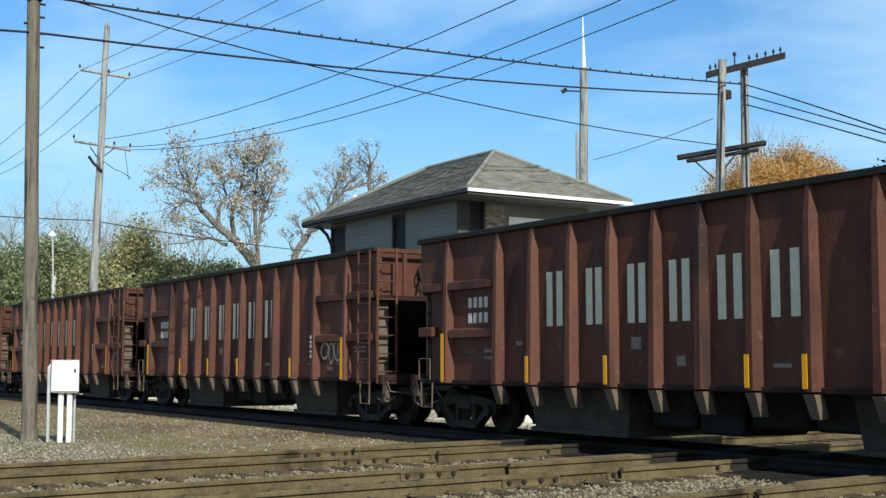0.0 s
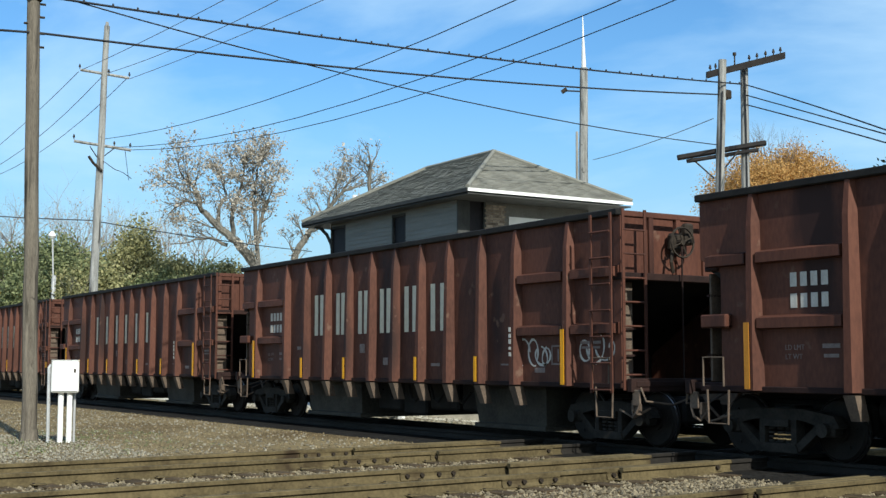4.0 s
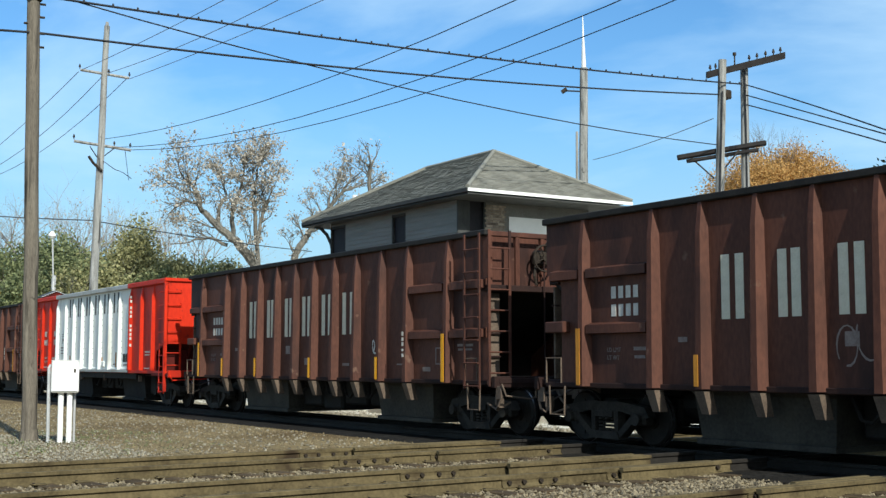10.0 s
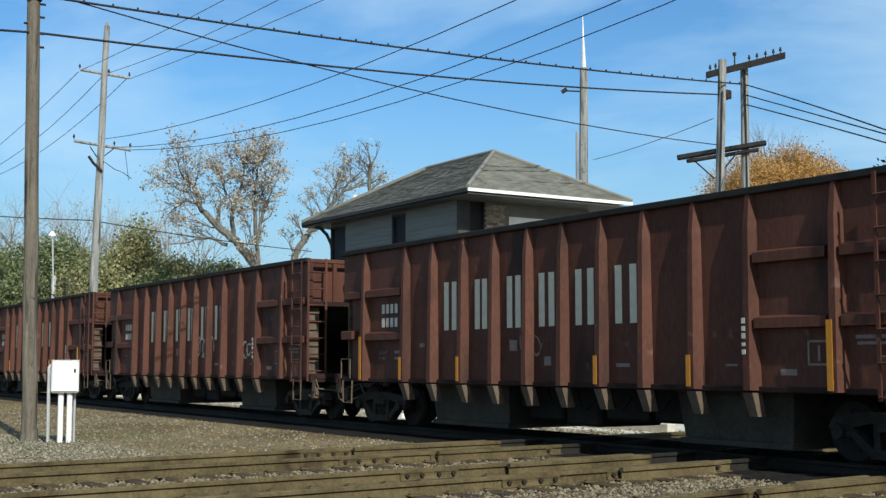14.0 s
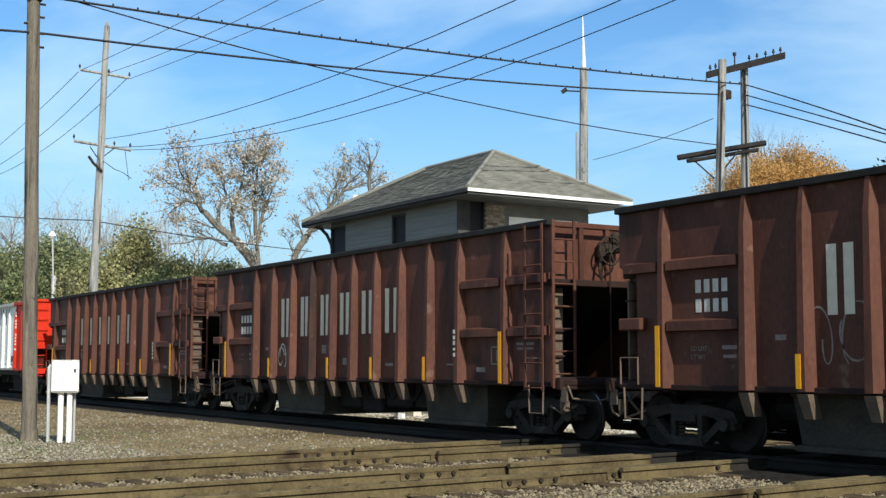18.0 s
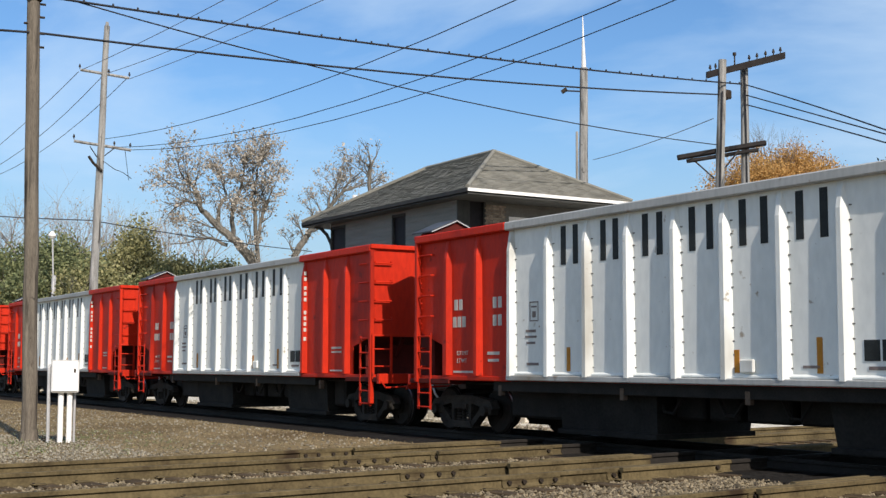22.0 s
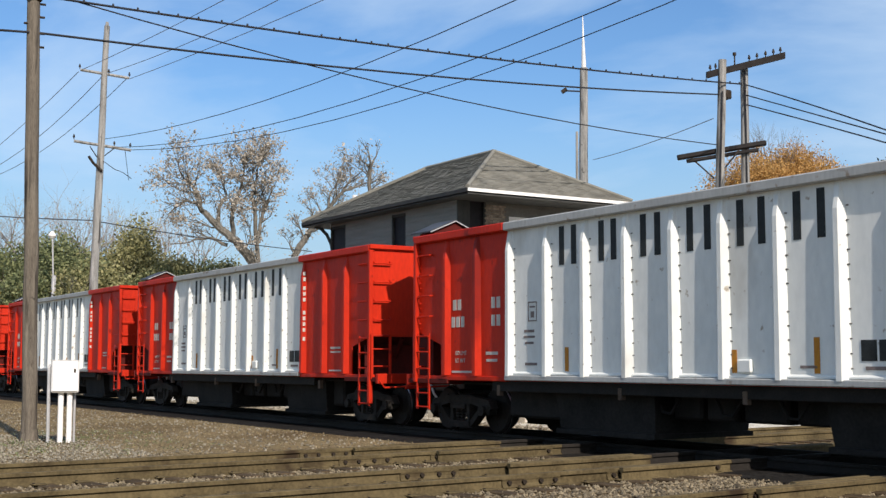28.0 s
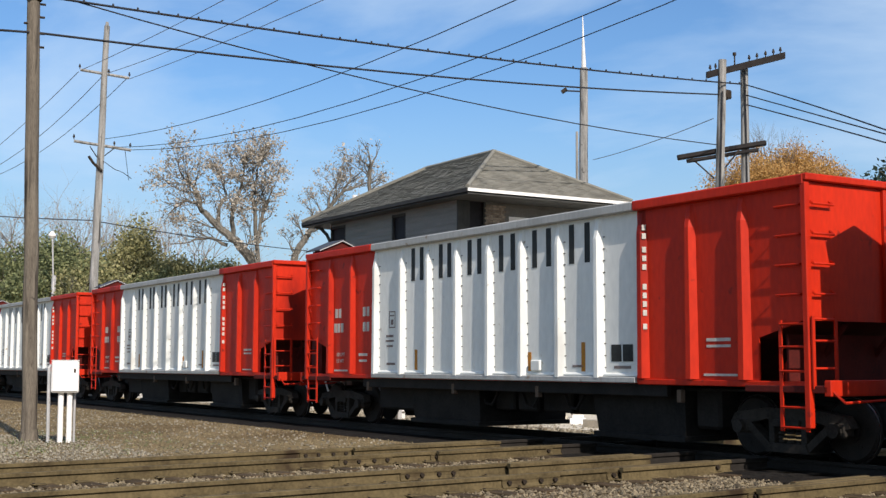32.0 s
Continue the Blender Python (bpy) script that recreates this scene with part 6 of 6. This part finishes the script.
def limbed_tree(at, side, boughs, seed, label, leaf_count, bark_label):
    """A tree built from a few heavy crooked boughs (way to the side, height), each set with branches, twigs and tufts of leaves."""
    rng = random.Random(seed)
    ob = thing("tree", label, "tree", group="trees behind the tracks")
    s, tips = Shape(), []
    base, side = Vector((at[0], at[1], 0)), Vector((*side, 0))
    deep = side.cross(Vector((0, 0, 1)))
    for rows, r0, r1, depth in boughs:
        sway = rng.uniform(-0.25, 0.25)
        pts = [base + side * u + Vector((0, 0, z)) + deep * (sway * i + rng.uniform(-0.2, 0.2) * (i > 0)) for i, (u, z) in enumerate(rows)]
        fine = []
        for p, q in zip(pts, pts[1:]):
            for k in range(3):
                fine.append(p.lerp(q, k / 3) + Vector((rng.uniform(-1, 1), rng.uniform(-1, 1), rng.uniform(-1, 1))) * (0.07 if k else 0.0))
        fine.append(pts[-1])
        n = len(fine) - 1
        s.limb(fine, [r0 + (r1 - r0) * i / n for i in range(n + 1)])
        for i in range(n):
            rb = r0 + (r1 - r0) * (i + 1) / n
            if depth and i > n * 0.12:
                for _ in range(2 if i > n * 0.5 else 1):
                    way = (fine[i + 1] - fine[i]).normalized() * 0.5 + Vector((rng.uniform(-1, 1), rng.uniform(-1, 1), rng.uniform(-0.35, 0.9)))
                    grow(s, tips, rng, fine[i], way, rng.uniform(0.65, 1.25), rb * 0.36 + 0.008, depth, 0.8)
        if depth:
            for _ in range(3):
                way = (fine[-1] - fine[-2]).normalized() + Vector((rng.uniform(-1, 1), rng.uniform(-1, 1), rng.uniform(-0.3, 0.8))) * 0.8
                grow(s, tips, rng, fine[-1], way, rng.uniform(0.6, 1.1), r1 * 0.7, depth, 0.8)
    me = bpy.data.meshes.new("trunk")
    me.from_pydata(s.v, [], s.f)
    me.materials.append(BARK)
    part("trunk", me, None, ob, bark_label)
    places = [q[0] for q in tips]
    tufts = [q for q in places if rng.random() < 0.30]
    tagged(part("leaves", leaves(tufts, leaf_count, 0.12, 0.05, 0.125, LEAF_DRY, seed), None, ob, "tufts of dry leaves"), kind="stuff")
    tagged(part("leaves", leaves(places, leaf_count // 2, 0.28, 0.04, 0.09, LEAF_DRY, seed + 1), None, ob, "scattered dry leaves"), kind="stuff")
    return ob


SIDE_1, SIDE_2 = (0.39, 0.92), (0.45, 0.89)
limbed_tree((-66.02, 28.74), SIDE_1, [(((1.3, -0.2), (1.1, 4.0), (0.5, 6.8), (-0.5, 8.0), (-1.25, 8.75), (-2.1, 9.5)), 0.36, 0.20, 0),
                                   (((-0.2, 7.8), (0.1, 8.6), (-0.1, 9.3)), 0.05, 0.025, 2), (((-1.6, 9.0), (-2.4, 9.2), (-3.2, 9.5)), 0.06, 0.025, 2),
                                   (((-2.1, 9.5), (-2.7, 10.1), (-2.9, 11.0), (-3.3, 11.6), (-3.8, 12.1), (-4.1, 12.9)), 0.19, 0.03, 2),
                                   (((-2.75, 10.5), (-3.5, 10.6), (-4.0, 10.4), (-4.3, 10.0)), 0.09, 0.04, 1),
                                   (((-2.9, 11.0), (-3.7, 11.2), (-4.4, 11.5)), 0.07, 0.025, 2),
                                   (((-1.7, 9.2), (-1.7, 10.3), (-1.3, 11.0), (-1.5, 11.9), (-1.8, 12.3)), 0.12, 0.03, 2),
                                   (((-0.9, 8.4), (-0.95, 10.0), (-0.5, 11.4), (-0.35, 12.2), (-0.3, 12.9)), 0.16, 0.03, 2),
                                   (((-0.6, 11.2), (0.1, 12.0), (0.3, 12.7)), 0.07, 0.025, 2),
                                   (((-1.2, 8.1), (-2.1, 8.5), (-2.9, 8.45), (-3.5, 8.2)), 0.11, 0.03, 1)], 5, "large crooked nearly bare tree with tufts of dry leaves", 3300, "grey crooked trunk and heavy boughs")
limbed_tree((-66.02, 28.74), SIDE_1, [(((1.3, -0.2), (0.7, 4.0), (0.55, 7.3), (0.35, 9.8), (0.15, 11.0), (0.4, 12.0), (0.5, 12.7)), 0.20, 0.04, 2),
                                   (((0.5, 8.6), (0.75, 9.8), (0.95, 10.5)), 0.12, 0.08, 1), (((0.3, 10.2), (0.7, 11.1), (0.9, 11.8)), 0.06, 0.025, 2)], 12, "slender nearly bare tree with dry leaves", 1900, "slender grey stem")
limbed_tree((-76.64, 36.76), SIDE_2, [(((-1.0, -0.2), (-0.6, 5.0), (0.0, 8.7), (0.93, 10.32), (2.26, 11.97), (3.2, 13.1), (3.8, 14.1)), 0.36, 0.05, 3),
                                   (((2.26, 11.97), (2.3, 12.8), (2.7, 13.5)), 0.09, 0.03, 2), (((3.2, 13.1), (4.0, 13.4), (4.5, 13.6)), 0.09, 0.05, 2),
                                   (((5.0, 12.2), (5.1, 13.1), (5.09, 14.7)), 0.15, 0.13, 2), (((0.93, 10.32), (2.2, 10.7), (3.4, 11.3)), 0.10, 0.03, 2)], 21, "nearly bare tree behind the old tower", 2000, "pale leaning trunk and broken limbs")
leafy_tree((-54.0, 59.0), 0.35, 11.3, (4.9, 4.9, 3.7), LEAF_GOLD, 31, "rounded tree in golden autumn leaf", 150000, 0.04, 0.085, twigs=16)
leafy_tree((-42.2, 56.2), 0.3, 8.2, (2.6, 2.6, 6.2), LEAF_FIR, 33, "dark evergreen tree behind the yard", 9000, 0.10, 0.22)
HEDGE = [(-80, 15.5, 4.5, 3.6, LEAF_YELLOW, 41), (-79, 19.5, 5.6, 4.6, LEAF_GREEN, 42), (-77, 22.3, 5.4, 4.4, LEAF_GREEN, 43), (-78, 25.3, 6.2, 5.2, LEAF_OLIVE, 44), (-75, 24.2, 4.2, 3.4, LEAF_OLIVE, 45),
         (-76, 28.0, 4.6, 3.8, LEAF_OLIVE, 46), (-74, 30.6, 4.0, 3.3, LEAF_OLIVE, 47), (-84, 18.0, 5.5, 4.4, LEAF_GREEN, 48), (-83, 23.6, 5.6, 4.6, LEAF_GREEN, 49), (-88, 12.5, 4.6, 4.2, LEAF_OLIVE, 50), (-73, 22.0, 4.6, 3.8, LEAF_OLIVE, 51), (-72, 26.2, 4.2, 3.6, LEAF_GREEN, 52), (-71, 29.0, 3.6, 3.0, LEAF_OLIVE, 53), (-76, 18.0, 4.4, 3.8, LEAF_GREEN, 54),
         (-76.5, 26.6, 5.6, 3.9, LEAF_OLIVE, 55), (-75.5, 28.6, 5.4, 3.6, LEAF_GREEN, 56), (-76, 30.2, 5.0, 3.4, LEAF_OLIVE, 57)]
for x, y, z, h, leaf, seed in HEDGE:
    words = {LEAF_YELLOW: "yellow autumn bush behind the tracks", LEAF_GREEN: "dense olive-green tree behind the tracks", LEAF_OLIVE: "fading yellow-green tree behind the tracks"}[leaf]
    leafy_tree((x, y), 0.2, z - 0.75, (3.4, 3.4, h * 1.02), leaf, seed, words, 36000, 0.055, 0.135)
for i, (x, y, h) in enumerate(((-96, 13.5, 13.0), (-97, 19.5, 13.8), (-95, 24.0, 14.2), (-93, 29.0, 13.4), (-90, 33.5, 12.6), (-98, 16.5, 13.0), (-94, 26.5, 13.5))):
    bare_tree((x, y), h, (0, 0), 60 + i, "bare far tree behind the green trees", 4, 300, 4, bark=TWIG)


rng_w = random.Random(77)
tufts = []
for _ in range(70):
    wx, wy = rng_w.uniform(-31, -21.5), rng_w.uniform(4.5, 9.5)
    tufts += [(wx + rng_w.gauss(0, 0.16), wy + rng_w.gauss(0, 0.16), GROUND + rng_w.uniform(0.0, 0.05)) for _ in range(20)]
weeds = new("weeds", leaves(tufts, 3500, 0.02, 0.008, 0.022, LEAF_GREEN, 78, "weeds"))
tagged(weeds, "low thin yellow-green weeds in the trackside gravel", "weeds", kind="stuff")


# ---------------------------------------------------------------- what moves
def motions():
    """The train rolls past, gaining a little speed; its wheels turn while they are in view."""
    for k, c in enumerate(cars):
        x0 = stands(k)
        walk(c, [(i * 0.5, pose(x0 + travelled(i * 0.5), YC, 0)) for i in range(65)])
        times = [i for i in range(961) if -64 < x0 + travelled(i / 30) < 0]
        if len(times) < 2:
            continue
        for w in [o for o in c.children if o.name.startswith("wheelset")]:
            at = w.location.copy()
            rows = [(0.0, times[0])] if times[0] > 0 else []
            rows += [(i / 30, i) for i in times]
            if times[-1] < 960:
                rows.append((32.0, times[-1]))
            walk(w, [(t, Matrix.LocRotScale(at, Euler((0, (travelled(i / 30) / 0.4555) % (2 * math.pi), 0)), None)) for t, i in rows])


motions()
